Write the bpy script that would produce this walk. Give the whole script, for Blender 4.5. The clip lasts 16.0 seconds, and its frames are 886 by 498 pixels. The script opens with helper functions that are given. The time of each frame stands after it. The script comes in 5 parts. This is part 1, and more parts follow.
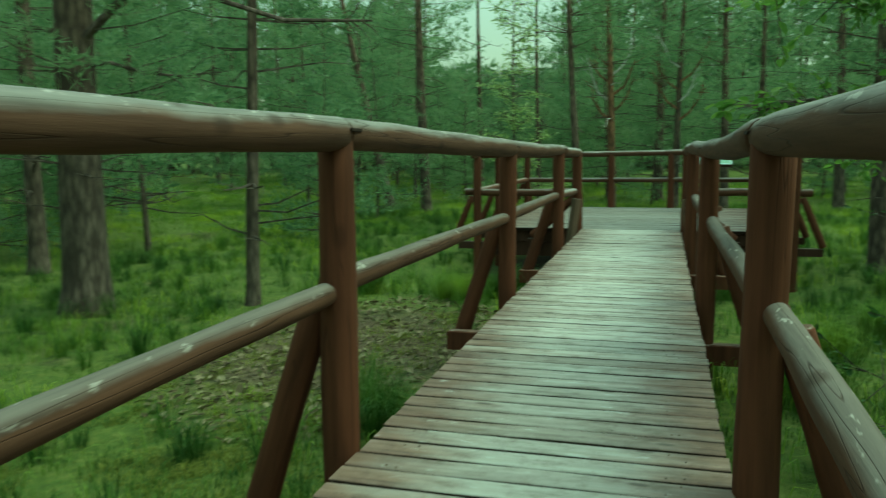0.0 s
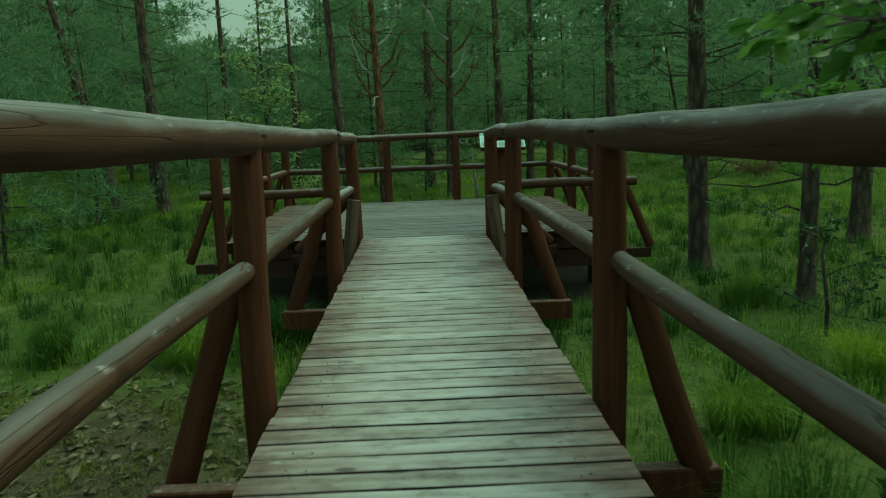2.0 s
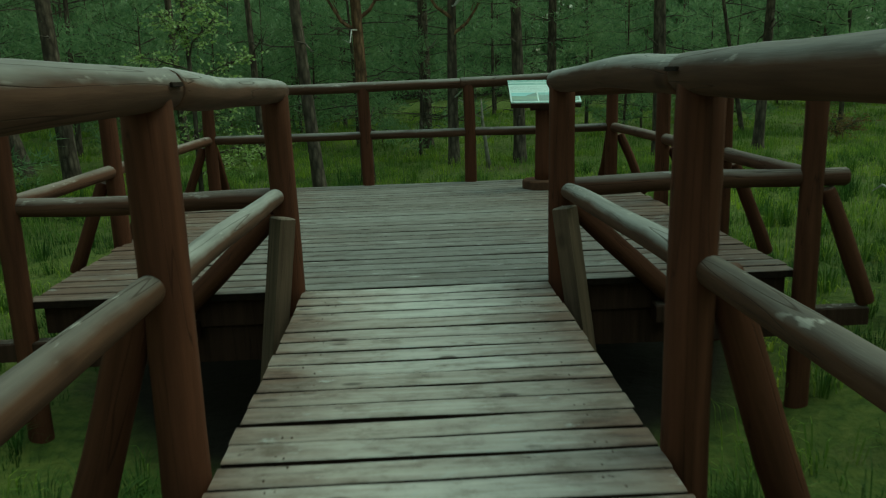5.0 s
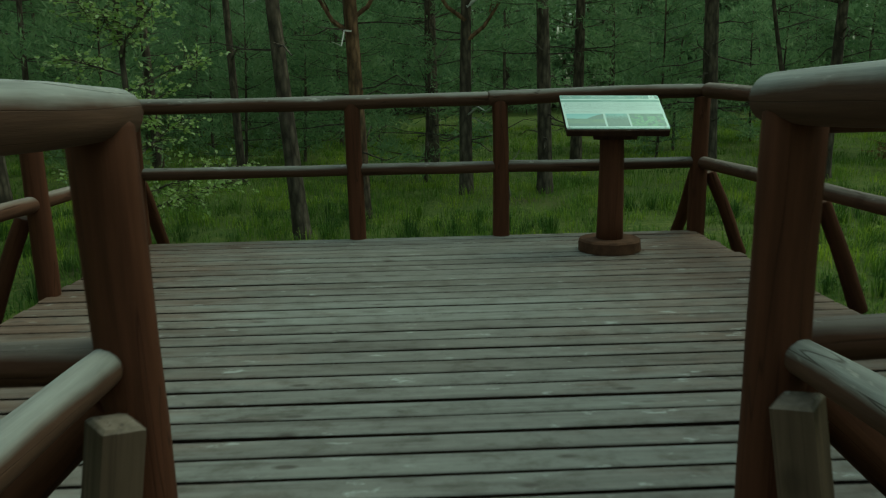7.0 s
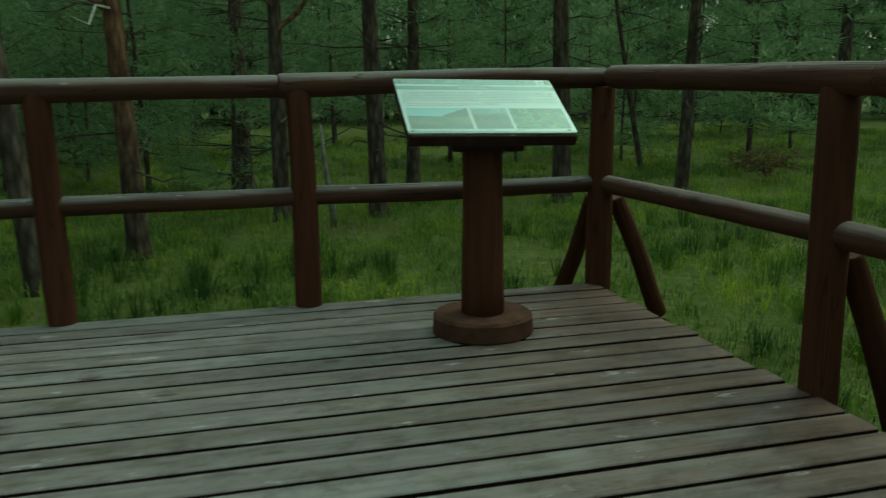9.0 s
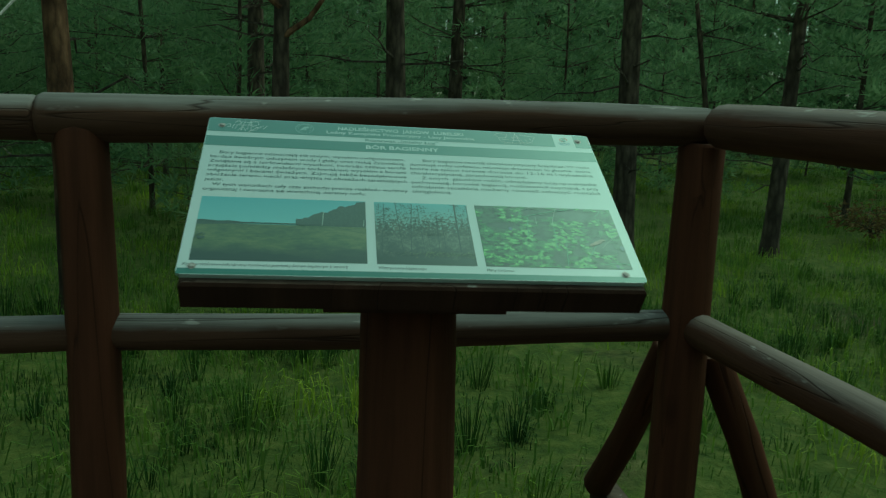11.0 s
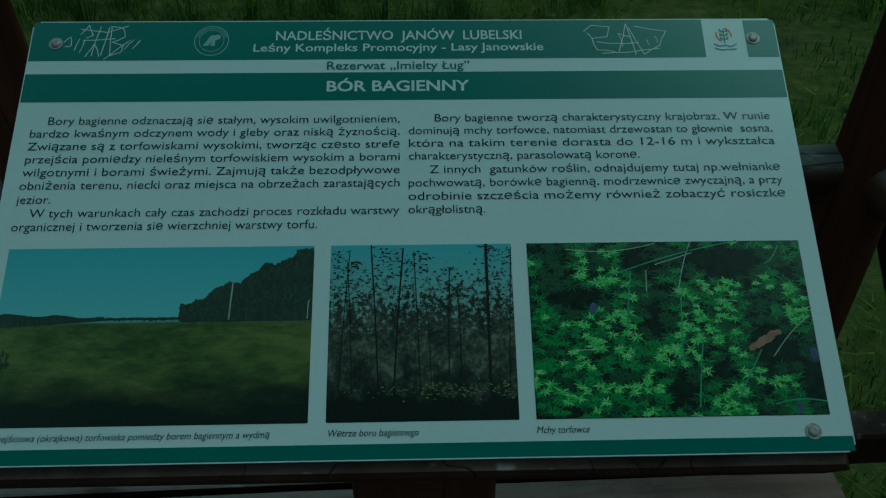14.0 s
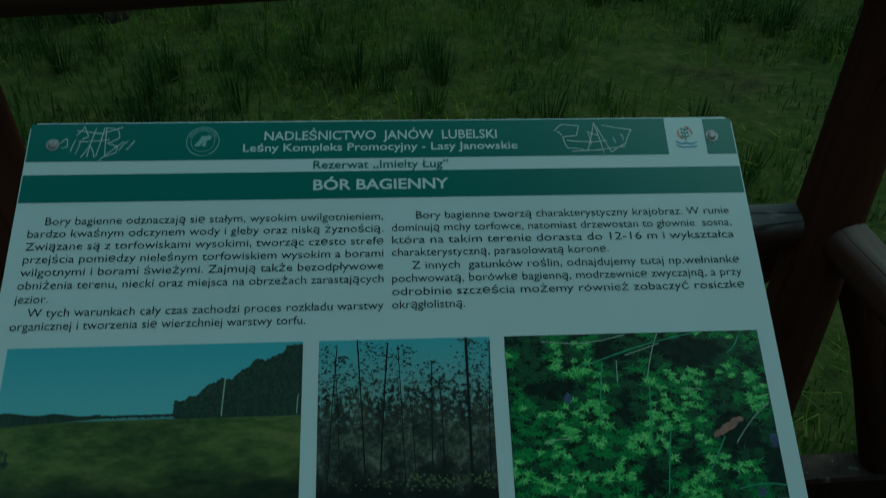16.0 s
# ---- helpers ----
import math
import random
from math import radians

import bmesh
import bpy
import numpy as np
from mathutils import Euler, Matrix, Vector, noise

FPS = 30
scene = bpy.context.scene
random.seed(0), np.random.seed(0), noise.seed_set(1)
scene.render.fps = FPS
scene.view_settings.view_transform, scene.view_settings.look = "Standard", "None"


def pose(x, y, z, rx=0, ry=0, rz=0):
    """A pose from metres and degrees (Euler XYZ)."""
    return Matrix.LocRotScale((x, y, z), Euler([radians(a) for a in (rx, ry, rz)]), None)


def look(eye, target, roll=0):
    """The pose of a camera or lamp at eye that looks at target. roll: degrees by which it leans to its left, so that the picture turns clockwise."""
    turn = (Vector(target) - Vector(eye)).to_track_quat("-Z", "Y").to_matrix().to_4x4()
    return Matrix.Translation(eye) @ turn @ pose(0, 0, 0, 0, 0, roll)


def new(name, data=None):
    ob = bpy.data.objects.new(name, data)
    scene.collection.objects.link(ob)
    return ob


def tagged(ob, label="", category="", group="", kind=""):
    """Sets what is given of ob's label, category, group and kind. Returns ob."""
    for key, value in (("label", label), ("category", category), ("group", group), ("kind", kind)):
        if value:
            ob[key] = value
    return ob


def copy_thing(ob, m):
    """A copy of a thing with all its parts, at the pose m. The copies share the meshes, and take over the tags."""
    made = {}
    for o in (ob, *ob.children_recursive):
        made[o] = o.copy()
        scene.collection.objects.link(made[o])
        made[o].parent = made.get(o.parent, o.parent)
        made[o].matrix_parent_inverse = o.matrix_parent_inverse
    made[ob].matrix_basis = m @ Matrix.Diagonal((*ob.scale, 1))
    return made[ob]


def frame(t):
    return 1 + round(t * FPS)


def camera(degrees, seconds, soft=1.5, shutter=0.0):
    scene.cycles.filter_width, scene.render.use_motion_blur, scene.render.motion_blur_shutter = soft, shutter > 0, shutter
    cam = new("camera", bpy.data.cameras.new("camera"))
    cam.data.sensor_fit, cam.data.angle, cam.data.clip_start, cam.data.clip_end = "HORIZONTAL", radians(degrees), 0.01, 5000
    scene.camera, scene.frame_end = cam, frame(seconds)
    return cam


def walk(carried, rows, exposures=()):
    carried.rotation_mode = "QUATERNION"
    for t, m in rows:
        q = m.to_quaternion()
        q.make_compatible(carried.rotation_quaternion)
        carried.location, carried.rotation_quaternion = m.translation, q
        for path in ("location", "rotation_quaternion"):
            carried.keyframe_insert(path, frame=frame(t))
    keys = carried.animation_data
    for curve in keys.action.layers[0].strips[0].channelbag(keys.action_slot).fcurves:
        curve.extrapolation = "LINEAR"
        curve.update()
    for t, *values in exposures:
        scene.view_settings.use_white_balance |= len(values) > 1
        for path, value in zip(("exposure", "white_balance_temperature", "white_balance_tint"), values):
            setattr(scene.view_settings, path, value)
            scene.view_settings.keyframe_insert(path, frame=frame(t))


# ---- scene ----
# Boardwalk through a boggy pine wood, ending at a square platform with a slanted sign.
# x across the boardwalk, y along it (0 at the platform's near edge), z = 0 on the deck.
cam = camera(59.4, 16.0, 1.2, 0.3)
PATH = [
    (0, (0.422, -11.191, 1.134), (-0.118, -9.282, 0.882), -0.6),
    (0.5, (0.174, -10.654, 1.176), (0.005, -8.679, 0.914), -0.2),
    (1, (0.002, -9.978, 1.188), (0.041, -7.999, 0.902), -0.0),
    (1.5, (-0.016, -9.221, 1.173), (0.046, -7.243, 0.88), -1.2),
    (2, (-0.023, -8.418, 1.163), (0.029, -6.443, 0.855), -2.0),
    (2.5, (-0.032, -7.609, 1.145), (0.016, -5.637, 0.813), -2.7),
    (3, (-0.03, -6.861, 1.17), (0.028, -4.896, 0.8), -2.7),
    (5.5, (-0.069, -3.501, 1.134), (-0.004, -1.551, 0.695), -1.7),
    (6, (-0.098, -2.871, 1.138), (-0.043, -0.916, 0.716), -1.8),
    (6.5, (-0.102, -2.28, 1.124), (-0.046, -0.322, 0.717), -1.8),
    (7, (-0.089, -1.703, 1.119), (-0.02, 0.255, 0.716), -1.1),
    (7.5, (-0.03, -1.13, 1.03), (0.025, 0.834, 0.658), -1.3),
    (8, (-0.011, -0.585, 0.984), (0.106, 1.378, 0.62), -1.0),
    (8.5, (0.043, -0.032, 0.995), (0.351, 1.908, 0.614), -0.6),
    (9, (0.311, 0.48, 0.977), (0.791, 2.384, 0.598), -0.8),
    (9.5, (0.551, 0.935, 1.023), (1.157, 2.798, 0.621), -0.3),
    (10, (0.783, 1.433, 1.027), (1.326, 3.331, 0.71), -0.1),
    (10.2, (0.853, 1.624, 1.032), (1.35, 3.541, 0.755), 0.3),
    (12.3, (1.269, 2.887, 1.2), (1.398, 4.729, 0.43), 1.0),
    (12.5, (1.262, 2.931, 1.225), (1.354, 4.727, 0.348), 0.3),
    (13, (1.266, 2.979, 1.264), (1.26, 4.675, 0.203), -1.9),
    (13.5, (1.263, 2.98, 1.295), (1.277, 4.612, 0.139), -1.7),
    (14, (1.261, 2.978, 1.328), (1.309, 4.553, 0.096), -1.0),
    (14.5, (1.258, 2.976, 1.356), (1.341, 4.502, 0.065), 0.0),
    (15, (1.262, 2.965, 1.36), (1.35, 4.491, 0.07), 0.1),
    (15.5, (1.261, 2.97, 1.375), (1.357, 4.509, 0.101), 0.2),
    (16, (1.256, 2.982, 1.395), (1.372, 4.599, 0.225), -0.1),
]
EXPOSURES = [(0.0, 0.75, 6700, -50), (1.0, 0.32, 6700, -50), (2.0, -0.02, 6700, -47), (3.0, -0.13, 6700, -43), (5.5, -0.23, 6700, -31),
             (7.0, -0.38, 6700, -28), (8.5, -0.47, 6700, -28), (10.2, -0.17, 6700, -34), (12.3, -1.75, 5000, -49), (13.2, -1.75, 5000, -47), (14.0, -1.74, 5000, -34), (16.0, -1.78, 5000, -30)]
walk(cam, [(t, look(eye, target, roll)) for t, eye, target, roll in PATH], EXPOSURES)

# ---- world and light: overcast sky, a wide soft sun high behind the cloud ----
SUN_EL, SUN_AZ = radians(60), radians(75)
world = bpy.data.worlds.new("overcast_sky")
scene.world = world
world.use_nodes = True
wn, wl = world.node_tree.nodes, world.node_tree.links
sky = wn.new("ShaderNodeTexSky")
sky.sky_type, sky.sun_disc = "NISHITA", False
sky.sun_elevation, sky.sun_rotation = SUN_EL, SUN_AZ
sky.air_density, sky.dust_density, sky.ozone_density = 1.6, 1.0, 2.0
hsv = wn.new("ShaderNodeHueSaturation")
hsv.inputs["Saturation"].default_value = 0.5
wl.new(sky.outputs[0], hsv.inputs["Color"])
cool = wn.new("ShaderNodeMix")
cool.data_type, cool.blend_type = "RGBA", "MULTIPLY"
cool.inputs[0].default_value = 1.0
cool.inputs[7].default_value = (0.98, 1.0, 0.97, 1)
wl.new(hsv.outputs[0], cool.inputs[6])
wl.new(cool.outputs[2], wn["Background"].inputs["Color"])
# a clouded sky is brightest overhead and dims evenly towards the horizon
up = wn.new("ShaderNodeTexCoord")
height = wn.new("ShaderNodeSeparateXYZ")
wl.new(up.outputs["Generated"], height.inputs[0])
cloud = wn.new("ShaderNodeMapRange")
cloud.inputs["To Min"].default_value, cloud.inputs["To Max"].default_value = 0.055, 0.24
wl.new(height.outputs[2], cloud.inputs["Value"])
wl.new(cloud.outputs[0], wn["Background"].inputs["Strength"])
sun = new("sun", bpy.data.lights.new("sun", "SUN"))
sun.data.energy, sun.data.angle, sun.data.color = 1.1, radians(25), (1.0, 0.96, 0.9)
sun.matrix_world = look((7 * math.sin(SUN_AZ), 7 * math.cos(SUN_AZ) - 4, 7 * math.tan(SUN_EL)), (0, -4, 0))

# ---- geometry helpers ----


class Geo:
    """Collects vertices and faces for one mesh."""

    def __init__(self):
        self.v, self.f = [], []

    def tube(self, pts, radii, sides=10, cap=True, wob=0.0, rng=None):
        base = len(self.v)
        pts = [Vector(p) for p in pts]
        side = None
        for i, p in enumerate(pts):
            d = (pts[min(i + 1, len(pts) - 1)] - pts[max(i - 1, 0)]).normalized()
            if side is None:
                side = d.orthogonal().normalized()
            side = (side - d * side.dot(d)).normalized()
            up = d.cross(side)
            for k in range(sides):
                a = 2 * math.pi * k / sides
                r = radii[i] * (1 + (rng.uniform(-wob, wob) if rng else 0))
                self.v.append(p + side * (math.cos(a) * r) + up * (math.sin(a) * r))
        for i in range(len(pts) - 1):
            for k in range(sides):
                a, b = base + i * sides + k, base + i * sides + (k + 1) % sides
                self.f.append((a, b, b + sides, a + sides))
        if cap:
            self.f.append(tuple(base + k for k in reversed(range(sides))))
            e = base + (len(pts) - 1) * sides
            self.f.append(tuple(e + k for k in range(sides)))

    def poly(self, pts):
        base = len(self.v)
        self.v.extend(pts)
        self.f.append(tuple(range(base, base + len(pts))))

    def box(self, lo, hi, ch=0.0):
        """A box whose upper edges are chamfered by ch."""
        (x0, y0, z0), (x1, y1, z1) = lo, hi
        base = len(self.v)
        rings = [(0, z0), (0, z1 - ch), (ch, z1)] if ch else [(0, z0), (0, z1)]
        for c, z in rings:
            self.v.extend([(x0 + c, y0 + c, z), (x1 - c, y0 + c, z), (x1 - c, y1 - c, z), (x0 + c, y1 - c, z)])
        n = len(rings)
        for i in range(n - 1):
            for k in range(4):
                a, b = base + i * 4 + k, base + i * 4 + (k + 1) % 4
                self.f.append((a, b, b + 4, a + 4))
        self.f.append((base + 3, base + 2, base + 1, base))
        t = base + (n - 1) * 4
        self.f.append((t, t + 1, t + 2, t + 3))

    def mesh(self, name, mat, smooth=False):
        me = bpy.data.meshes.new(name)
        me.from_pydata([tuple(p) for p in self.v], [], self.f)
        me.materials.append(mat)
        if smooth:
            me.polygons.foreach_set("use_smooth", [len(p.vertices) < 8 for p in me.polygons])
        me.update()
        return me


def part(name, me, parent=None, m=None, label=""):
    ob = new(name, me)
    if parent is not None:
        ob.parent = parent
    if m is not None:
        ob.matrix_local = m
    return tagged(ob, label)


def thing(name, m=None, label="", category="", group="", kind=""):
    ob = new(name)
    ob.empty_display_size = 0.1
    if m is not None:
        ob.matrix_world = m
    return tagged(ob, label, category, group, kind)


def axis_pose(p0, p1, spin=0.0):
    """A pose at p0 whose z axis points to p1."""
    d = Vector(p1) - Vector(p0)
    return Matrix.Translation(p0) @ d.to_track_quat("Z", "Y").to_matrix().to_4x4() @ Matrix.Rotation(spin, 4, "Z")


def log_mesh(length, r0, r1, mat, seed, bow=0.01, lump=0.03, sides=16):
    """A peeled log along z with a slight bow, knots and softened ends."""
    rng = random.Random(seed)
    n = max(5, int(length / 0.16))
    g, pts, rad = Geo(), [], []
    a, ph, ph2 = rng.uniform(0, 6.28), rng.uniform(0, 6.28), rng.uniform(0, 6.28)
    for i in range(n + 1):
        t = i / n
        b = bow * (math.sin(math.pi * t) + 0.35 * math.sin(2.7 * math.pi * t + ph))
        pts.append((math.cos(a) * b, math.sin(a) * b, length * t))
        r = r0 + (r1 - r0) * t
        rad.append(r * (1 + lump * math.sin(5 * t * length + ph2) + rng.uniform(-lump, lump) * 0.6))
    e = min(0.012, length * 0.1)
    pts = [pts[0], (pts[0][0], pts[0][1], e)] + pts[1:-1] + [(pts[-1][0], pts[-1][1], length - e), pts[-1]]
    rad = [rad[0] * 0.9] + rad + [rad[-1] * 0.9]
    g.tube(pts, rad, sides, True, 0.012, rng)
    return g.mesh("log", mat, True)


# ---- materials ----


def material(name, rough=0.7, spec=0.4):
    m = bpy.data.materials.new(name)
    m.use_nodes = True
    b = m.node_tree.nodes["Principled BSDF"]
    b.inputs["Roughness"].default_value = rough
    b.inputs["Specular IOR Level"].default_value = spec
    return m, m.node_tree.nodes, m.node_tree.links, b


def ramp(nodes, stops):
    r = nodes.new("ShaderNodeValToRGB")
    e = r.color_ramp.elements
    while len(e) < len(stops):
        e.new(0.5)
    for el, (p, c) in zip(e, stops):
        el.position, el.color = p, (*c, 1) if len(c) == 3 else c
    return r


def noise_tex(nodes, links, vec, scale, detail=4.0, rough=0.55):
    n = nodes.new("ShaderNodeTexNoise")
    n.inputs["Scale"].default_value = scale
    n.inputs["Detail"].default_value = detail
    n.inputs["Roughness"].default_value = rough
    if vec is not None:
        links.new(vec, n.inputs["Vector"])
    return n


def coords(nodes, links, scale, shift=True):
    """Object coordinates, scaled, and shifted by the object's random number."""
    tc = nodes.new("ShaderNodeTexCoord")
    mp = nodes.new("ShaderNodeMapping")
    mp.inputs["Scale"].default_value = scale
    links.new(tc.outputs["Object"], mp.inputs["Vector"])
    if shift:
        oi = nodes.new("ShaderNodeObjectInfo")
        mu = nodes.new("ShaderNodeMath")
        mu.operation = "MULTIPLY"
        mu.inputs[1].default_value = 57.0
        links.new(oi.outputs["Random"], mu.inputs[0])
        links.new(mu.outputs[0], mp.inputs["Location"])
    return mp.outputs["Vector"]


def mix(nodes, links, fac, a, b, mode="MIX"):
    n = nodes.new("ShaderNodeMix")
    n.data_type, n.blend_type = "RGBA", mode
    for sock, val in ((n.inputs[0], fac), (n.inputs[6], a), (n.inputs[7], b)):
        if isinstance(val, (int, float)):
            sock.default_value = val
        elif isinstance(val, tuple):
            sock.default_value = (*val, 1)
        else:
            links.new(val, sock)
    return n.outputs[2]


def bump(nodes, links, bsdf, height, strength, dist=0.01):
    b = nodes.new("ShaderNodeBump")
    b.inputs["Strength"].default_value, b.inputs["Distance"].default_value = strength, dist
    links.new(height, b.inputs["Height"])
    links.new(b.outputs[0], bsdf.inputs["Normal"])


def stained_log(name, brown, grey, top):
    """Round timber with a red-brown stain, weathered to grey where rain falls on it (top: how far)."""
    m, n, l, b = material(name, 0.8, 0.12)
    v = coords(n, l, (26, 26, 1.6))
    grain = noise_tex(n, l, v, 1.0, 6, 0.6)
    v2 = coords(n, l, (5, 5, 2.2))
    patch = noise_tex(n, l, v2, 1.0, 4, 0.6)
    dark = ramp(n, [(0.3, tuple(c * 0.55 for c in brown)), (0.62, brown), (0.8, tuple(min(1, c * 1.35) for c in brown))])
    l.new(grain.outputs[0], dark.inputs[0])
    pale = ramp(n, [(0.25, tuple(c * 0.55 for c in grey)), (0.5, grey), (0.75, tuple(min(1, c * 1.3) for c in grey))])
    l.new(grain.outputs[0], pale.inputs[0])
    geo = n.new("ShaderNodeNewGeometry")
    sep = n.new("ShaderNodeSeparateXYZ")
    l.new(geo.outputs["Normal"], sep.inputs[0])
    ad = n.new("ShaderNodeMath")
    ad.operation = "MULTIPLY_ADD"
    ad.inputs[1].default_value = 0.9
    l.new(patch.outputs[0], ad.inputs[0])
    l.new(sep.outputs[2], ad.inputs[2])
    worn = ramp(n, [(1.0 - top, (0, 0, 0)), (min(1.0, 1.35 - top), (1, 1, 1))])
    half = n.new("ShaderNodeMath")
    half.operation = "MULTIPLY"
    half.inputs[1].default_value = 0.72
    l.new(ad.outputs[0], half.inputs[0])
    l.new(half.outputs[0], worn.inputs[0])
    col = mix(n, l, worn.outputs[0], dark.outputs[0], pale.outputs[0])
    fleck = noise_tex(n, l, coords(n, l, (24, 24, 9)), 1.0, 3, 0.6)
    fr = ramp(n, [(0.63, (0, 0, 0)), (0.68, (0.7, 0.7, 0.7))])
    l.new(fleck.outputs[0], fr.inputs[0])
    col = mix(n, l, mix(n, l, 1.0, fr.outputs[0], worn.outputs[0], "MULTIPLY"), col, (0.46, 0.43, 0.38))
    # drying cracks along the grain
    v3 = coords(n, l, (14, 14, 0.5))
    crack = noise_tex(n, l, v3, 1.0, 2, 0.4)
    cr = ramp(n, [(0.493, (0, 0, 0)), (0.5, (1, 1, 1)), (0.507, (0, 0, 0))])
    l.new(crack.outputs[0], cr.inputs[0])
    cm = n.new("ShaderNodeMath")
    cm.operation = "MULTIPLY"
    cm.inputs[1].default_value = 0.7
    l.new(cr.outputs[0], cm.inputs[0])
    col = mix(n, l, cm.outputs[0], col, tuple(c * 0.3 for c in brown))
    kn = n.new("ShaderNodeTexVoronoi")
    kn.inputs["Scale"].default_value = 1.0
    l.new(coords(n, l, (4.5, 4.5, 2.6)), kn.inputs["Vector"])
    kr = ramp(n, [(0.07, (0.6, 0.6, 0.6)), (0.16, (0, 0, 0))])
    l.new(kn.outputs["Distance"], kr.inputs[0])
    col = mix(n, l, kr.outputs[0], col, tuple(c * 0.35 for c in brown))
    l.new(col, b.inputs["Base Color"])
    bump(n, l, b, mix(n, l, cr.outputs[0], grain.outputs[0], (0.0, 0.0, 0.0)), 0.5, 0.008)
    return m


def plank_wood(name, gain, worn):
    """Stained boards: the stain is trodden off to grey within worn metres of the middle line."""
    m, n, l, b = material(name, 0.6, 0.35)
    grain = noise_tex(n, l, coords(n, l, (1.3, 26, 26)), 1.0, 8, 0.68)
    patch = noise_tex(n, l, coords(n, l, (2.2, 7, 7)), 1.0, 5, 0.65)
    scuff = noise_tex(n, l, coords(n, l, (6, 15, 15)), 1.0, 5, 0.66)
    saw = noise_tex(n, l, coords(n, l, (90, 5, 5)), 1.0, 2, 0.5)
    oi = n.new("ShaderNodeObjectInfo")
    grey = ramp(n, [(0.25, (0.13 * gain, 0.116 * gain, 0.102 * gain)), (0.45, (0.23 * gain, 0.218 * gain, 0.2 * gain)), (0.72, (0.31 * gain, 0.305 * gain, 0.285 * gain))])
    l.new(grain.outputs[0], grey.inputs[0])
    red = ramp(n, [(0.25, (0.055, 0.03, 0.021)), (0.5, (0.145, 0.085, 0.06)), (0.78, (0.25, 0.175, 0.14))])
    l.new(grain.outputs[0], red.inputs[0])
    tc = n.new("ShaderNodeTexCoord")
    sep = n.new("ShaderNodeSeparateXYZ")
    l.new(tc.outputs["Object"], sep.inputs[0])
    off = n.new("ShaderNodeMath")
    off.operation = "ABSOLUTE"
    l.new(sep.outputs[0], off.inputs[0])
    rel = n.new("ShaderNodeMath")
    rel.operation = "DIVIDE"
    rel.inputs[1].default_value = worn
    l.new(off.outputs[0], rel.inputs[0])
    ragged = n.new("ShaderNodeMath")
    ragged.operation = "MULTIPLY_ADD"
    ragged.inputs[1].default_value = 1.5
    l.new(patch.outputs[0], ragged.inputs[0])
    l.new(rel.outputs[0], ragged.inputs[2])
    half = n.new("ShaderNodeMath")
    half.operation = "MULTIPLY"
    half.inputs[1].default_value = 0.5
    l.new(ragged.outputs[0], half.inputs[0])
    stain = ramp(n, [(0.55, (0, 0, 0)), (0.9, (0.9, 0.9, 0.9))])
    l.new(half.outputs[0], stain.inputs[0])
    col = mix(n, l, stain.outputs[0], grey.outputs[0], red.outputs[0])
    blot = noise_tex(n, l, coords(n, l, (7, 12, 12)), 1.0, 5, 0.7)
    bl = ramp(n, [(0.34, (0.62, 0.58, 0.54)), (0.5, (1.0, 1.0, 1.0)), (0.7, (1.14, 1.14, 1.13))])
    l.new(blot.outputs[0], bl.inputs[0])
    col = mix(n, l, 1.0, col, bl.outputs[0], "MULTIPLY")
    tone = ramp(n, [(0.0, (0.8, 0.74, 0.69)), (0.5, (0.98, 0.95, 0.92)), (1.0, (1.12, 1.12, 1.09))])
    l.new(oi.outputs["Random"], tone.inputs[0])
    col = mix(n, l, 1.0, col, tone.outputs[0], "MULTIPLY")
    pale = ramp(n, [(0.63, (0, 0, 0)), (0.69, (0.75, 0.75, 0.75))])
    l.new(scuff.outputs[0], pale.inputs[0])
    col = mix(n, l, pale.outputs[0], col, (0.45, 0.45, 0.42))
    rot = ramp(n, [(0.29, (0.75, 0.75, 0.75)), (0.34, (0, 0, 0))])
    l.new(scuff.outputs[0], rot.inputs[0])
    col = mix(n, l, rot.outputs[0], col, (0.06, 0.042, 0.032))
    kn = n.new("ShaderNodeTexVoronoi")
    kn.inputs["Scale"].default_value = 1.0
    l.new(coords(n, l, (2.6, 7, 7)), kn.inputs["Vector"])
    kr = ramp(n, [(0.07, (0.85, 0.85, 0.85)), (0.13, (0, 0, 0))])
    l.new(kn.outputs["Distance"], kr.inputs[0])
    col = mix(n, l, kr.outputs[0], col, (0.06, 0.042, 0.032))
    l.new(col, b.inputs["Base Color"])
    rr = ramp(n, [(0.3, (0.42, 0.42, 0.42)), (0.7, (0.68, 0.68, 0.68))])
    l.new(patch.outputs[0], rr.inputs[0])
    l.new(rr.outputs[0], b.inputs["Roughness"])
    bump(n, l, b, mix(n, l, 0.4, grain.outputs[0], saw.outputs[0]), 0.28, 0.006)
    return m


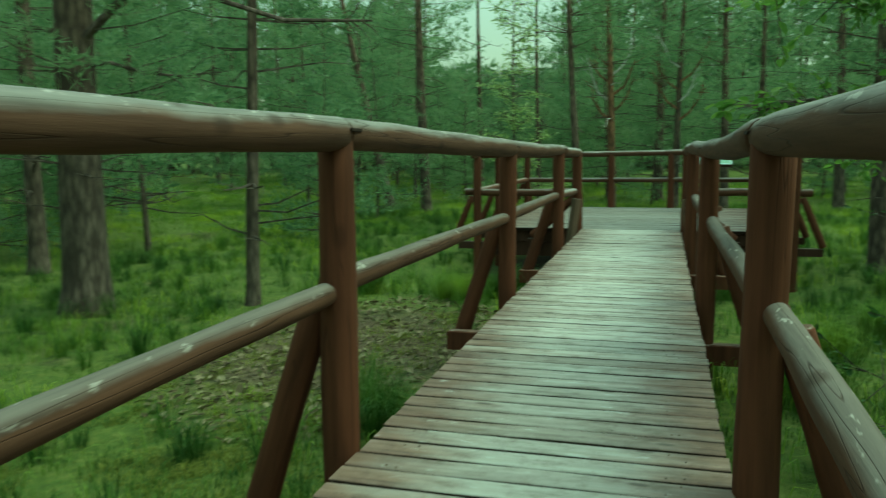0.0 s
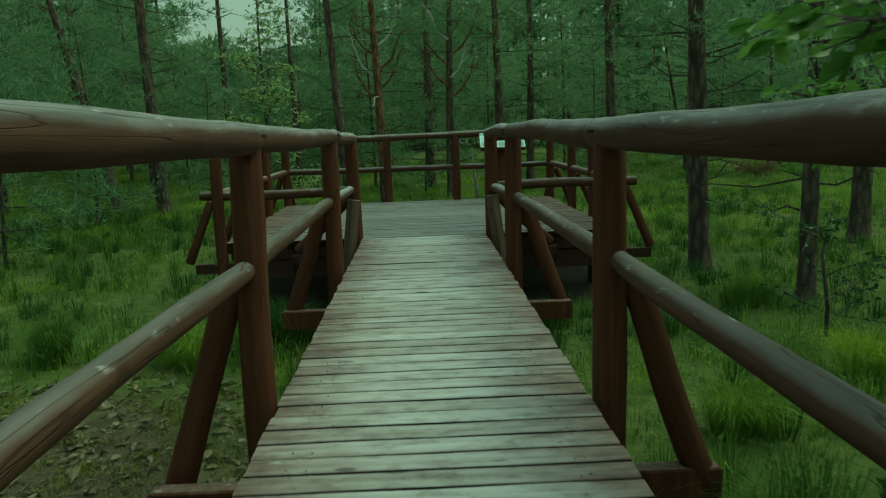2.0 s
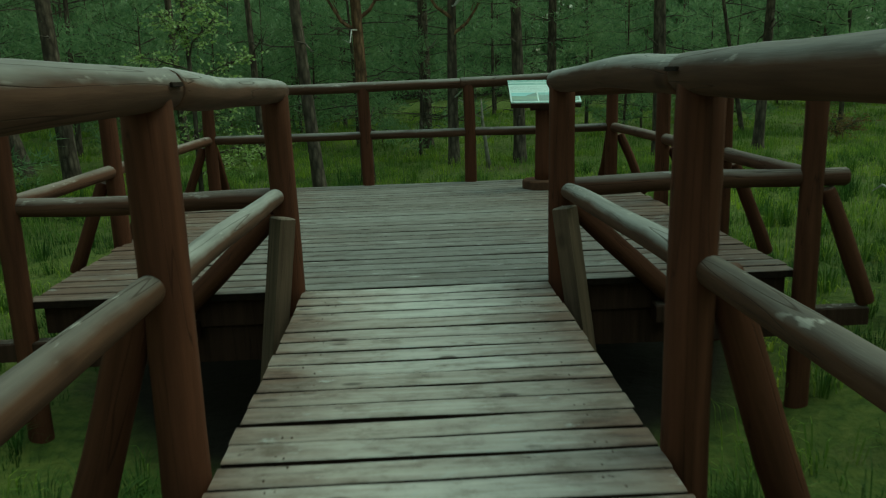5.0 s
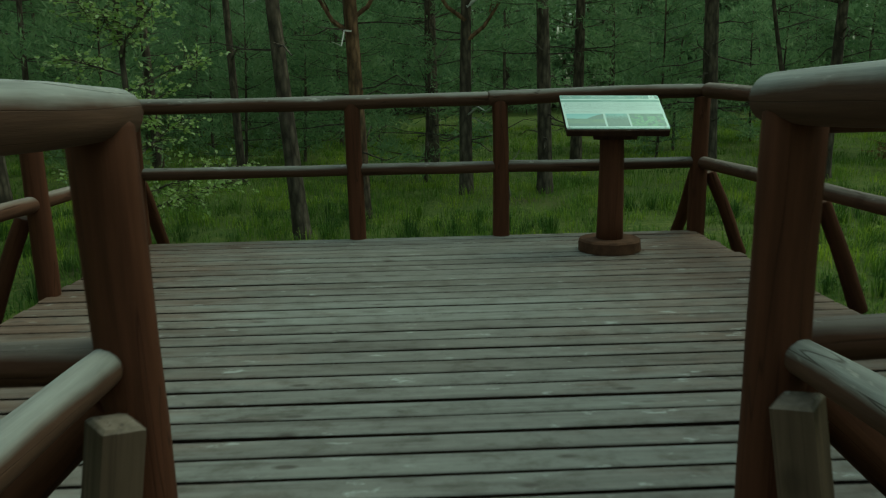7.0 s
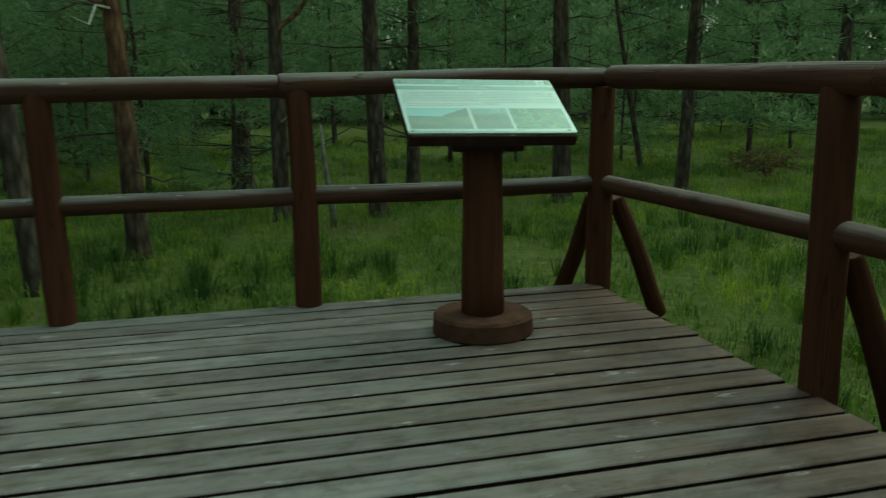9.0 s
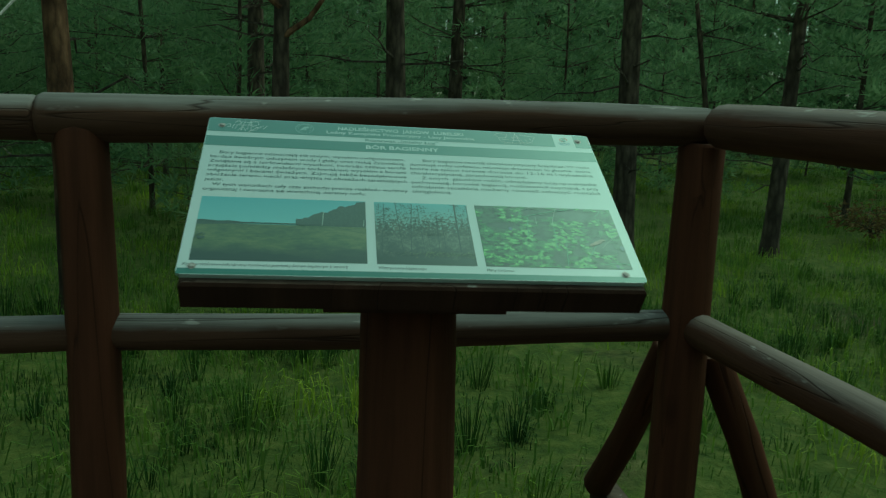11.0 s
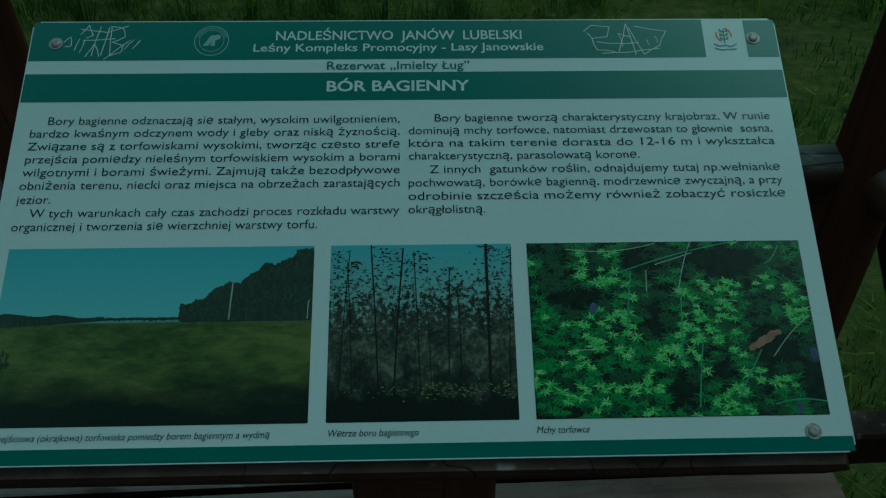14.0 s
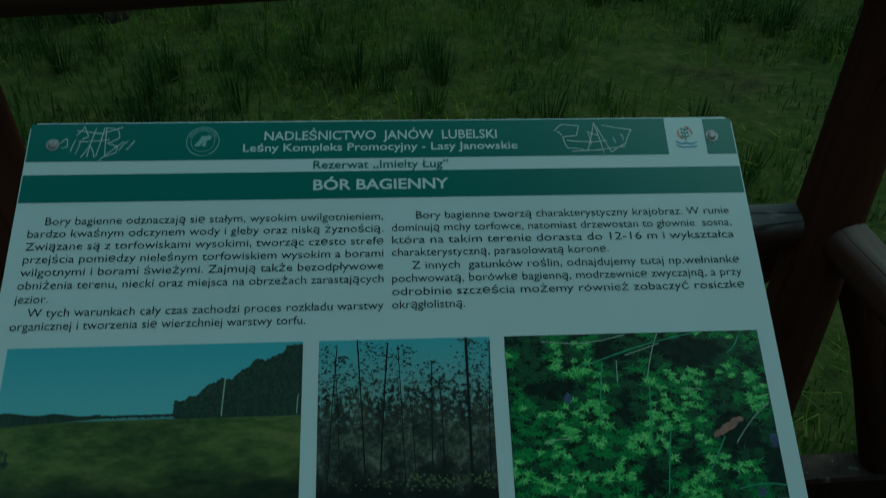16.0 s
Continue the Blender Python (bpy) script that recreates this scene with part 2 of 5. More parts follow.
def bark(name, low, high, z0, z1):
    m, n, l, b = material(name, 0.9, 0.2)
    tc = n.new("ShaderNodeTexCoord")
    v = coords(n, l, (16, 16, 5))
    plate = n.new("ShaderNodeTexVoronoi")
    plate.inputs["Scale"].default_value = 1.0
    l.new(v, plate.inputs["Vector"])
    fine = noise_tex(n, l, coords(n, l, (30, 30, 12)), 1.0, 5, 0.65)
    sep = n.new("ShaderNodeSeparateXYZ")
    l.new(tc.outputs["Object"], sep.inputs[0])
    wob = n.new("ShaderNodeMath")
    wob.operation = "MULTIPLY_ADD"
    wob.inputs[1].default_value = 1.6
    l.new(fine.outputs[0], wob.inputs[0])
    l.new(sep.outputs[2], wob.inputs[2])
    mr = n.new("ShaderNodeMapRange")
    mr.inputs["From Min"].default_value, mr.inputs["From Max"].default_value = z0, z1
    l.new(wob.outputs[0], mr.inputs["Value"])
    col = mix(n, l, mr.outputs[0], low, high)
    shade = ramp(n, [(0.1, (1.25, 1.2, 1.15)), (0.7, (0.45, 0.42, 0.4))])
    l.new(plate.outputs["Distance"], shade.inputs[0])
    col = mix(n, l, 1.0, col, shade.outputs[0], "MULTIPLY")
    sp = ramp(n, [(0.35, (0.7, 0.7, 0.7)), (0.7, (1.2, 1.2, 1.2))])
    l.new(fine.outputs[0], sp.inputs[0])
    col = mix(n, l, 1.0, col, sp.outputs[0], "MULTIPLY")
    l.new(col, b.inputs["Base Color"])
    bump(n, l, b, plate.outputs["Distance"], 0.9, -0.02)
    return m


def foliage(name, cols, translucent=0.3, rough=0.6, patchy=False):
    m, n, l, b = material(name, rough, 0.25)
    geo = n.new("ShaderNodeNewGeometry")
    oi = n.new("ShaderNodeObjectInfo")
    ad = n.new("ShaderNodeMath")
    ad.operation = "MULTIPLY_ADD"
    ad.inputs[1].default_value = 0.7
    sc = n.new("ShaderNodeMath")
    sc.operation = "MULTIPLY"
    sc.inputs[1].default_value = 0.3
    l.new(oi.outputs["Random"], sc.inputs[0])
    l.new(geo.outputs["Random Per Island"], ad.inputs[0])
    l.new(sc.outputs[0], ad.inputs[2])
    r = ramp(n, [(i / (len(cols) - 1), c) for i, c in enumerate(cols)])
    l.new(ad.outputs[0], r.inputs[0])
    col = r.outputs[0]
    if patchy:
        big = noise_tex(n, l, geo.outputs["Position"], 0.8, 4, 0.65)
        tint = ramp(n, [(0.3, (0.4, 0.5, 0.45)), (0.48, (0.85, 0.92, 0.8)), (0.66, (2.0, 1.75, 0.95))])
        l.new(big.outputs[0], tint.inputs[0])
        col = mix(n, l, 1.0, col, tint.outputs[0], "MULTIPLY")
    l.new(col, b.inputs["Base Color"])
    tr = n.new("ShaderNodeBsdfTranslucent")
    l.new(col, tr.inputs["Color"])
    mx = n.new("ShaderNodeMixShader")
    mx.inputs[0].default_value = translucent
    l.new(b.outputs[0], mx.inputs[1])
    l.new(tr.outputs[0], mx.inputs[2])
    l.new(mx.outputs[0], n["Material Output"].inputs["Surface"])
    return m


def forest_floor():
    m, n, l, b = material("forest_floor", 0.95, 0.15)
    tc = n.new("ShaderNodeTexCoord")
    big = noise_tex(n, l, tc.outputs["Object"], 0.55, 5, 0.6)
    fine = noise_tex(n, l, tc.outputs["Object"], 9.0, 6, 0.7)
    moss = ramp(n, [(0.25, (0.03, 0.048, 0.012)), (0.45, (0.074, 0.102, 0.021)), (0.6, (0.115, 0.136, 0.032)), (0.78, (0.19, 0.185, 0.075))])
    l.new(fine.outputs[0], moss.inputs[0])
    peat = ramp(n, [(0.3, (0.035, 0.026, 0.016)), (0.6, (0.11, 0.085, 0.05)), (0.8, (0.2, 0.17, 0.11))])
    l.new(fine.outputs[0], peat.inputs[0])
    mp = n.new("ShaderNodeMapping")
    mp.vector_type = "TEXTURE"
    mp.inputs["Location"].default_value, mp.inputs["Scale"].default_value = (-2.2, -4.9, -0.6), (1.25, 1.9, 3)
    l.new(tc.outputs["Object"], mp.inputs["Vector"])
    ln = n.new("ShaderNodeVectorMath")
    ln.operation = "LENGTH"
    l.new(mp.outputs[0], ln.inputs[0])
    ad = n.new("ShaderNodeMath")
    ad.operation = "MULTIPLY_ADD"
    ad.inputs[1].default_value = 1.0
    l.new(big.outputs[0], ad.inputs[0])
    l.new(ln.outputs["Value"], ad.inputs[2])
    near = ramp(n, [(0.7, (1, 1, 1)), (0.98, (0, 0, 0))])
    hf = n.new("ShaderNodeMath")
    hf.operation = "MULTIPLY"
    hf.inputs[1].default_value = 0.6
    l.new(ad.outputs[0], hf.inputs[0])
    l.new(hf.outputs[0], near.inputs[0])
    # near-black ellipse paints the platform's shade onto the ground below it
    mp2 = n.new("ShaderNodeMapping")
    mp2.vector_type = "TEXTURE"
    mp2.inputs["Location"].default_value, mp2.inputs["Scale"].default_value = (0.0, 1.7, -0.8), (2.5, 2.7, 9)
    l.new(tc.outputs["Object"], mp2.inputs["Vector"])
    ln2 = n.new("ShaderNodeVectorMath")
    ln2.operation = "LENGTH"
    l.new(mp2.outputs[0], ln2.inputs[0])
    deck_shade = ramp(n, [(0.85, (1, 1, 1)), (1.0, (0, 0, 0))])
    l.new(ln2.outputs["Value"], deck_shade.inputs[0])
    sp = ramp(n, [(0.6, (0, 0, 0)), (0.72, (0.8, 0.8, 0.8))])
    l.new(big.outputs[0], sp.inputs[0])
    either = mix(n, l, 1.0, near.outputs[0], sp.outputs[0], "LIGHTEN")
    col = mix(n, l, either, moss.outputs[0], peat.outputs[0])
    col = mix(n, l, deck_shade.outputs[0], col, (0.018, 0.014, 0.01))
    l.new(col, b.inputs["Base Color"])
    bump(n, l, b, fine.outputs[0], 0.9, 0.05)
    return m


def plain(name, col, rough=0.5, spec=0.4, metal=0.0, vary=0.12, scale=20):
    m, n, l, b = material(name, rough, spec)
    nz = noise_tex(n, l, coords(n, l, (1, 1, 1), False), scale, 4, 0.6)
    r = ramp(n, [(0.3, tuple(c * (1 - vary) for c in col)), (0.7, tuple(min(1, c * (1 + vary)) for c in col))])
    l.new(nz.outputs[0], r.inputs[0])
    l.new(r.outputs[0], b.inputs["Base Color"])
    b.inputs["Metallic"].default_value = metal
    return m


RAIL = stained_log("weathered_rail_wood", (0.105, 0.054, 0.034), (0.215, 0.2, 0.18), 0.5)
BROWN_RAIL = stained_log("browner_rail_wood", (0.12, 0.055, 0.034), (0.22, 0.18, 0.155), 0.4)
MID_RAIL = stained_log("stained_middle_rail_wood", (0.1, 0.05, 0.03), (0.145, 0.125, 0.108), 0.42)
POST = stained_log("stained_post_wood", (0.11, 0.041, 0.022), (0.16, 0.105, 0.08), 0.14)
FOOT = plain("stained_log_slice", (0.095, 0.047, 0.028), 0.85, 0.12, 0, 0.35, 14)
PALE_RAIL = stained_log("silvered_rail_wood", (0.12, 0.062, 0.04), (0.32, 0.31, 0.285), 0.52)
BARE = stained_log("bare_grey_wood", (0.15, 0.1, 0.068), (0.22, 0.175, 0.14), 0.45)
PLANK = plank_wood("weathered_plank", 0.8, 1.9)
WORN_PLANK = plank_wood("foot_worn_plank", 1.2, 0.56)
# worn grey raised further, painting in the sky's glare on these boards
PALE_PLANK = plank_wood("glare_lifted_plank", 1.78, 0.68)
# stain deepened to near black so that recesses look shaded
GAP_SHADE = plain("stain_and_gap_shade", (0.02, 0.012, 0.008), 0.9, 0.1, 0, 0.4, 30)
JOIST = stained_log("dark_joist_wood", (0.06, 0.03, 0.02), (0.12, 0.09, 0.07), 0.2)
BARK = bark("pine_bark", (0.125, 0.102, 0.08), (0.165, 0.115, 0.078), 2.0, 7.0)
BARK_RED = bark("red_pine_bark", (0.1, 0.078, 0.06), (0.24, 0.135, 0.078), 1.2, 3.0)
TWIG = bark("dead_twig_bark", (0.12, 0.1, 0.085), (0.17, 0.13, 0.1), 2.0, 6.0)
DEAD_WOOD = plain("grey_dead_wood", (0.2, 0.18, 0.145), 0.85, 0.15, 0, 0.4, 9)
PALE_TWIG = plain("barkless_dead_wood", (0.42, 0.4, 0.36), 0.8, 0.2, 0, 0.25, 8)
NEEDLE = foliage("pine_needles", [(0.092, 0.16, 0.074), (0.158, 0.25, 0.112), (0.222, 0.322, 0.148), (0.3, 0.38, 0.2)], 0.55)
LEAF = foliage("broad_leaves", [(0.09, 0.165, 0.035), (0.165, 0.28, 0.052), (0.26, 0.38, 0.09)], 0.5, 0.22)
BIRCH = foliage("birch_leaves", [(0.24, 0.36, 0.09), (0.4, 0.52, 0.17), (0.6, 0.68, 0.38)], 0.45, 0.3)
DARK_LEAF = foliage("shrub_leaves", [(0.03, 0.065, 0.018), (0.055, 0.11, 0.026), (0.1, 0.17, 0.045)], 0.35, 0.3)
GRASS = foliage("bog_grass", [(0.12, 0.19, 0.038), (0.155, 0.235, 0.046), (0.2, 0.28, 0.058), (0.26, 0.3, 0.08)], 0.5, 0.6, True)
SEDGE = foliage("sedge_grass", [(0.035, 0.072, 0.015), (0.052, 0.103, 0.02), (0.078, 0.14, 0.03), (0.135, 0.17, 0.052)], 0.45, 0.6, True)
RUST = foliage("withered_fern", [(0.13, 0.09, 0.035), (0.18, 0.125, 0.05), (0.24, 0.17, 0.08)], 0.3, 0.8)
MOSS = foliage("yellow_moss", [(0.1, 0.135, 0.024), (0.16, 0.19, 0.034), (0.22, 0.24, 0.05), (0.27, 0.26, 0.075)], 0.4, 0.7)
LITTER = foliage("leaf_litter", [(0.06, 0.045, 0.028), (0.13, 0.1, 0.055), (0.24, 0.2, 0.12), (0.1, 0.13, 0.04)], 0.1, 0.8)
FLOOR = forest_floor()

# ---- ground: one sheet to the horizon ----
PLATFORM = (-2.1, 2.1, 0.0, 4.18)


def ground_z(x, y):
    d = math.hypot(x, y + 3)
    z = -0.62 + 0.07 * noise.noise((x * 0.45, y * 0.45, 3)) + 0.05 * noise.noise((x * 1.3, y * 1.3, 9)) + 0.02 * noise.noise((x * 3.1, y * 3.1, 4))
    if abs(x) < 3.0 and -2.2 < y < 5.0:
        z -= 0.2 * min(1.0, (3.0 - abs(x)) / 0.9, (y + 2.2) / 1.4, (5.0 - y) / 0.7)
    return z + 0.45 * min(1.0, max(0.0, (d - 9) / 25)) ** 1.2


def build_ground():
    n = 210
    s = [math.sinh(5.2 * (i / n * 2 - 1)) / math.sinh(5.2) for i in range(n + 1)]
    g = Geo()
    for j in s:
        for i in s:
            x, y = i * 600, j * 600 - 2
            g.v.append((x, y, ground_z(x, y)))
    for j in range(n):
        for i in range(n):
            a = j * (n + 1) + i
            g.f.append((a, a + 1, a + n + 2, a + n + 1))
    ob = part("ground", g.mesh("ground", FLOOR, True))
    tagged(ob, "mossy boggy forest floor with bare peat beside the boardwalk", "ground", kind="structure")


build_ground()

# ---- railings ----
POSTS_Y = (-14.9, -11.8, -8.5, -5.2, -1.98)
SHIFT = {-1: (0, 0, -0.01, 0.06, -0.04), 1: (0, 0, -0.08, -0.09, -0.02)}
DECK = 0.675


def make_log(name, p0, p1, r0, r1, mat, parent, seed, label="", bow=0.008, lump=0.02):
    L = (Vector(p1) - Vector(p0)).length
    return part(name, log_mesh(L, r0, r1, mat, seed, bow, lump), parent, axis_pose(p0, p1), label)


def rail_logs(s):
    """The top rail's joints: y, height and radius of its logs."""
    return [(-16.2, 1.2 - 0.06 * s, 0.06), (-8.5, 1.2 - 0.016 * (s + 1), 0.062), (-5.1, 1.143 - 0.014 * (s + 1), 0.066), (-1.9, 1.122, 0.06), (0.09, 1.082, 0.058)]


def rail_height(s, y):
    cuts = rail_logs(s)
    for (y0, z0, _), (y1, z1, _) in zip(cuts, cuts[1:]):
        if y0 <= y <= y1:
            return z0 + (z1 - z0) * (y - y0) / (y1 - y0)
    return cuts[-1][1]


def walkway_railing(side, seed):
    """One railing of the boardwalk: posts with raking braces, a thick top log and a thinner middle log."""
    s = side
    rail = thing("railing", None, "red-brown log railing with weathered grey rails along the boardwalk", "railing", "boardwalk railings")
    xp = s * (DECK + 0.072)
    for i, y in enumerate(yy + d for yy, d in zip(POSTS_Y, SHIFT[s])):
        make_log("post", (xp, y, -1.0), (xp + s * 0.004, y + 0.01, rail_height(s, y) - 0.015), 0.076, 0.068, POST, rail, seed + i)
        make_log("brace", (s * 1.145, y - 0.02, -0.4), (s * 0.835, y + 0.01, 0.56), 0.066, 0.06, POST, rail, seed + 20 + i)
    make_log("post", (xp, -0.01, -1.0), (xp + s * 0.004, -0.01, 1.065), 0.074, 0.07, POST, rail, seed + 9)
    make_log("brace", (s * 1.385, 0.0, -0.12), (s * 0.8, -0.01, 0.44), 0.06, 0.055, POST, rail, seed + 29)
    # top rail in three logs, tapering towards the platform
    xr = s * 0.735
    cuts = rail_logs(s)
    for i in range(4):
        (y0, z0, r0), (y1, z1, r1) = cuts[i], cuts[i + 1]
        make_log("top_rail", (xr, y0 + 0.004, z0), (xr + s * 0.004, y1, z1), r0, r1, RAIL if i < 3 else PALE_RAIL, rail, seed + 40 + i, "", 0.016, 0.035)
    ys = [a + b for a, b in zip(POSTS_Y, SHIFT[s])] + [-0.02]
    for i in range(len(ys) - 1):
        y1 = ys[i + 1] + 0.02
        z0, z1 = ((0.62, 0.62), (0.62, 0.61), (0.635, 0.595) if s < 0 else (0.615, 0.605), (0.6, 0.59) if s < 0 else (0.595, 0.575), (0.575, 0.53) if s < 0 else (0.57, 0.505))[i]
        make_log("middle_rail", (s * 0.775, ys[i] - 0.02, z0), (s * 0.775, y1, z1), 0.05, 0.045, MID_RAIL if i < 4 else PALE_RAIL, rail, seed + 50 + i, "", 0.012, 0.03)
    # near-black bars paint shaded fixing slots on the top rail's inner side over the posts
    for y in ys[:-1]:
        g = Geo()
        g.box((-0.004, -0.05, -0.006), (0.004, 0.05, 0.006), 0.002)
        part("fixing_slot", g.mesh("fixing_slot", GAP_SHADE), rail, pose(s * 0.6735, y + 0.03, rail_height(s, y) + 0.012, 0, s * 12, 0), "near-black bar painted as a shaded slot in the log")
    # short grey strut under the end of the middle rail
    g = Geo()
    g.box((-0.055, -0.045, 0), (0.055, 0.045, 0.91), 0.008)
    part("strut", g.mesh("strut", BARE), rail, axis_pose((s * 0.845, -0.22, -0.46), (s * 0.738, -0.13, 0.44)), "bare grey squared strut")
    return rail


walkway_railing(-1, 100)
walkway_railing(1, 300)


def platform_railing(ends, posts, label, seed, out, foot, extra=0.0, tops=((0, 1.06), (1, 1.06))):
    """One side of the platform: ends are two corners, posts the places of its posts."""
    rail = thing("railing", None, label, "railing", "platform railings")
    wood = RAIL if out[1] > 0 else BROWN_RAIL
    (x0, y0), (x1, y1) = ends
    d = Vector((x1 - x0, y1 - y0, 0)).normalized()
    o = Vector((out[0], out[1], 0))
    for i, (x, y) in enumerate(posts):
        make_log("post", (x, y, -1.0), (x, y, 1.0 if y < 3 and x > 0 else 1.03), 0.066, 0.06, POST, rail, seed + i)
        if foot[i]:
            p = Vector((x, y, 0))
            make_log("brace", p + o * (0.54 if out[1] > 0 else 0.36) + Vector((0, 0, -0.2)), p + o * 0.085 + Vector((0, 0, 0.46)), 0.05, 0.045, POST, rail, seed + 20 + i)
    for i in range(len(tops) - 1):
        (f0, z0), (f1, z1) = tops[i], tops[i + 1]
        a, b = Vector((x0, y0, 0)).lerp(Vector((x1, y1, 0)), f0), Vector((x0, y0, 0)).lerp(Vector((x1, y1, 0)), f1)
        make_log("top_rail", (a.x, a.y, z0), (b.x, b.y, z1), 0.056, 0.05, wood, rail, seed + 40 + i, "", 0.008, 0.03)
    pp = [Vector((x, y, 0)) for x, y in posts]
    if extra:
        a, b = Vector((x0, y0, 0.52)), Vector((x1, y1, 0.52))
        make_log("middle_rail", a, b + d * extra, 0.055, 0.05, wood, rail, seed + 50, "", 0.01, 0.03)
    else:
        for i in range(len(pp) - 1):
            a, b = pp[i] + d * 0.01, pp[i + 1] - d * 0.01
            make_log("middle_rail", (a.x + o.x * 0.012, a.y + o.y * 0.012, 0.535), (b.x + o.x * 0.012, b.y + o.y * 0.012, 0.535), 0.047, 0.043, wood, rail, seed + 60 + i, "", 0.005, 0.02)
    return rail


XL, XR, YF = -2.2, 2.12, 4.19
platform_railing(((XL, YF), (XR, YF)), ((XL + 0.03, YF), (-0.54, YF), (0.565, YF), (XR - 0.02, YF)), "red-brown log railing across the far side of the platform", 500, (0, 1), (1, 0, 0, 1), 0.0, ((0, 1.03), (0.62, 1.045), (1, 1.075)))
platform_railing(((XR, YF - 0.06), (XR, -0.12)), ((XR - 0.02, YF), (XR + 0.01, 2.575), (XR + 0.01, 1.26), (XR + 0.01, 0.0)), "red-brown log railing down the side of the platform by the sign", 600, (1, 0), (1, 1, 1, 1), 0.0, ((0, 1.075), (0.41, 1.018), (1, 1.03)))
platform_railing(((XL, YF - 0.06), (XL, -0.12)), ((XL + 0.03, YF), (XL, 2.69), (XL, 1.52), (XL, 0.0)), "red-brown log railing down the side of the platform by the birch", 700, (-1, 0), (1, 1, 1, 1))
platform_railing(((-0.8, 0.03), (XL - 0.1, 0.03)), (), "log rails closing the near side of the platform by the birch", 800, (0, -1), (), 0.1)
platform_railing(((0.8, 0.03), (XR + 0.1, 0.03)), (), "log rails closing the near side of the platform by the broadleaf", 900, (0, -1), (), 0.12)

# ---- sign on its stand ----
SIGN_W, SIGN_H = 0.676, 0.386
SIGN_POSE = Matrix(((0.9997, 0.0234, 0.008, 0.9066), (-0.0155, 0.8546, -0.5333, 3.3434), (-0.0192, 0.5386, 0.8459, 0.8541), (0, 0, 0, 1)))


def laminate(m, gain=2.4, rough=0.42):
    """A satin film over a print: its gloss grows as it is seen more aslant."""
    n, l = m.node_tree.nodes, m.node_tree.links
    out = n["Material Output"].inputs["Surface"]
    under = out.links[0].from_socket
    lw = n.new("ShaderNodeLayerWeight")
    lw.inputs["Blend"].default_value = 0.5
    pw, mu = n.new("ShaderNodeMath"), n.new("ShaderNodeMath")
    pw.operation, mu.operation = "POWER", "MULTIPLY"
    pw.inputs[1].default_value, mu.inputs[1].default_value = 2.2, gain
    mu.use_clamp = True
    l.new(lw.outputs["Facing"], pw.inputs[0])
    l.new(pw.outputs[0], mu.inputs[0])
    gl = n.new("ShaderNodeBsdfGlossy")
    gl.inputs["Roughness"].default_value = rough
    gl.inputs["Color"].default_value = (0.36, 0.48, 0.44, 1)
    mx = n.new("ShaderNodeMixShader")
    l.new(mu.outputs[0], mx.inputs[0])
    l.new(under, mx.inputs[1])
    l.new(gl.outputs[0], mx.inputs[2])
    l.new(mx.outputs[0], out)
    return m


def printed(name, col, vary=0.06, scale=8):
    return laminate(plain(name, col, 0.4, 0.12, 0, vary, scale))


WHITE = printed("sign_white", (0.63, 0.715, 0.685), 0.03, 6)
GREEN = printed("sign_green", (0.026, 0.145, 0.112))
INK = printed("sign_ink", (0.012, 0.026, 0.026))
EMBLEM = printed("emblem_pale", (0.3, 0.46, 0.41))
SCRATCH = plain("scratched_paint", (0.55, 0.62, 0.59), 0.5, 0.3, 0, 0.2, 60)
STEEL = plain("screw_steel", (0.36, 0.35, 0.32), 0.5, 0.4, 0.3, 0.35, 300)
RED_INK = printed("emblem_red", (0.62, 0.13, 0.05))
BLUE_INK = printed("emblem_blue", (0.08, 0.3, 0.45))

stand = thing("sign_stand", pose(1.25, 3.53, 0.0), "red-brown log pedestal with a round foot and a board top", "sign stand")
g = Geo()
g.tube([(0, 0, 0), (0, 0, 0.012), (0, 0, 0.078), (0, 0, 0.09)], [0.206, 0.213, 0.212, 0.2], 22, True, 0.012, random.Random(5))
part("foot", g.mesh("foot", FOOT), stand, None, "thick round log slice")
part("post", log_mesh(0.74, 0.088, 0.083, POST, 77, 0.004, 0.025, 18), stand, pose(0, 0, 0.083))
tilt = Matrix.Translation((-1.25, -3.53, 0)) @ SIGN_POSE
g = Geo()
g.box((0.004, -0.012, -0.052), (SIGN_W - 0.002, SIGN_H - 0.004, -0.0075), 0.004)
part("board", g.mesh("board", JOIST), stand, tilt, "thick dark board under the sign")
g = Geo()
g.box((0.2, 0.05, -0.125), (0.49, 0.12, -0.053), 0.0)
g2 = Geo()
g2.box((0.2, 0.24, -0.11), (0.49, 0.31, -0.053), 0.0)
part("bracket", g.mesh("bracket", JOIST), stand, tilt)
part("bracket", g2.mesh("bracket", JOIST), stand, tilt)

sign = thing("information_sign", SIGN_POSE,
             "white and green information sign with text, three photos and scratched scribbles", "sign")


def flat(name, x0, y0, x1, y1, z, mat, label="", parent=None):
    g = Geo()
    g.poly([(x0, y0, z), (x1, y0, z), (x1, y1, z), (x0, y1, z)])
    return part(name, g.mesh(name, mat), parent or sign, None, label)


g = Geo()
c = 0.006
outline = [(c, 0), (SIGN_W - c, 0), (SIGN_W, c), (SIGN_W, SIGN_H - c), (SIGN_W - c, SIGN_H), (c, SIGN_H), (0, SIGN_H - c), (0, c)]
g.poly([(x, y, 0) for x, y in outline])
g.poly([(x, y, -0.007) for x, y in reversed(outline)])
for i in range(8):
    (xa, ya), (xb, yb) = outline[i], outline[(i + 1) % 8]
    g.poly([(xa, ya, -0.007), (xb, yb, -0.007), (xb, yb, 0), (xa, ya, 0)])
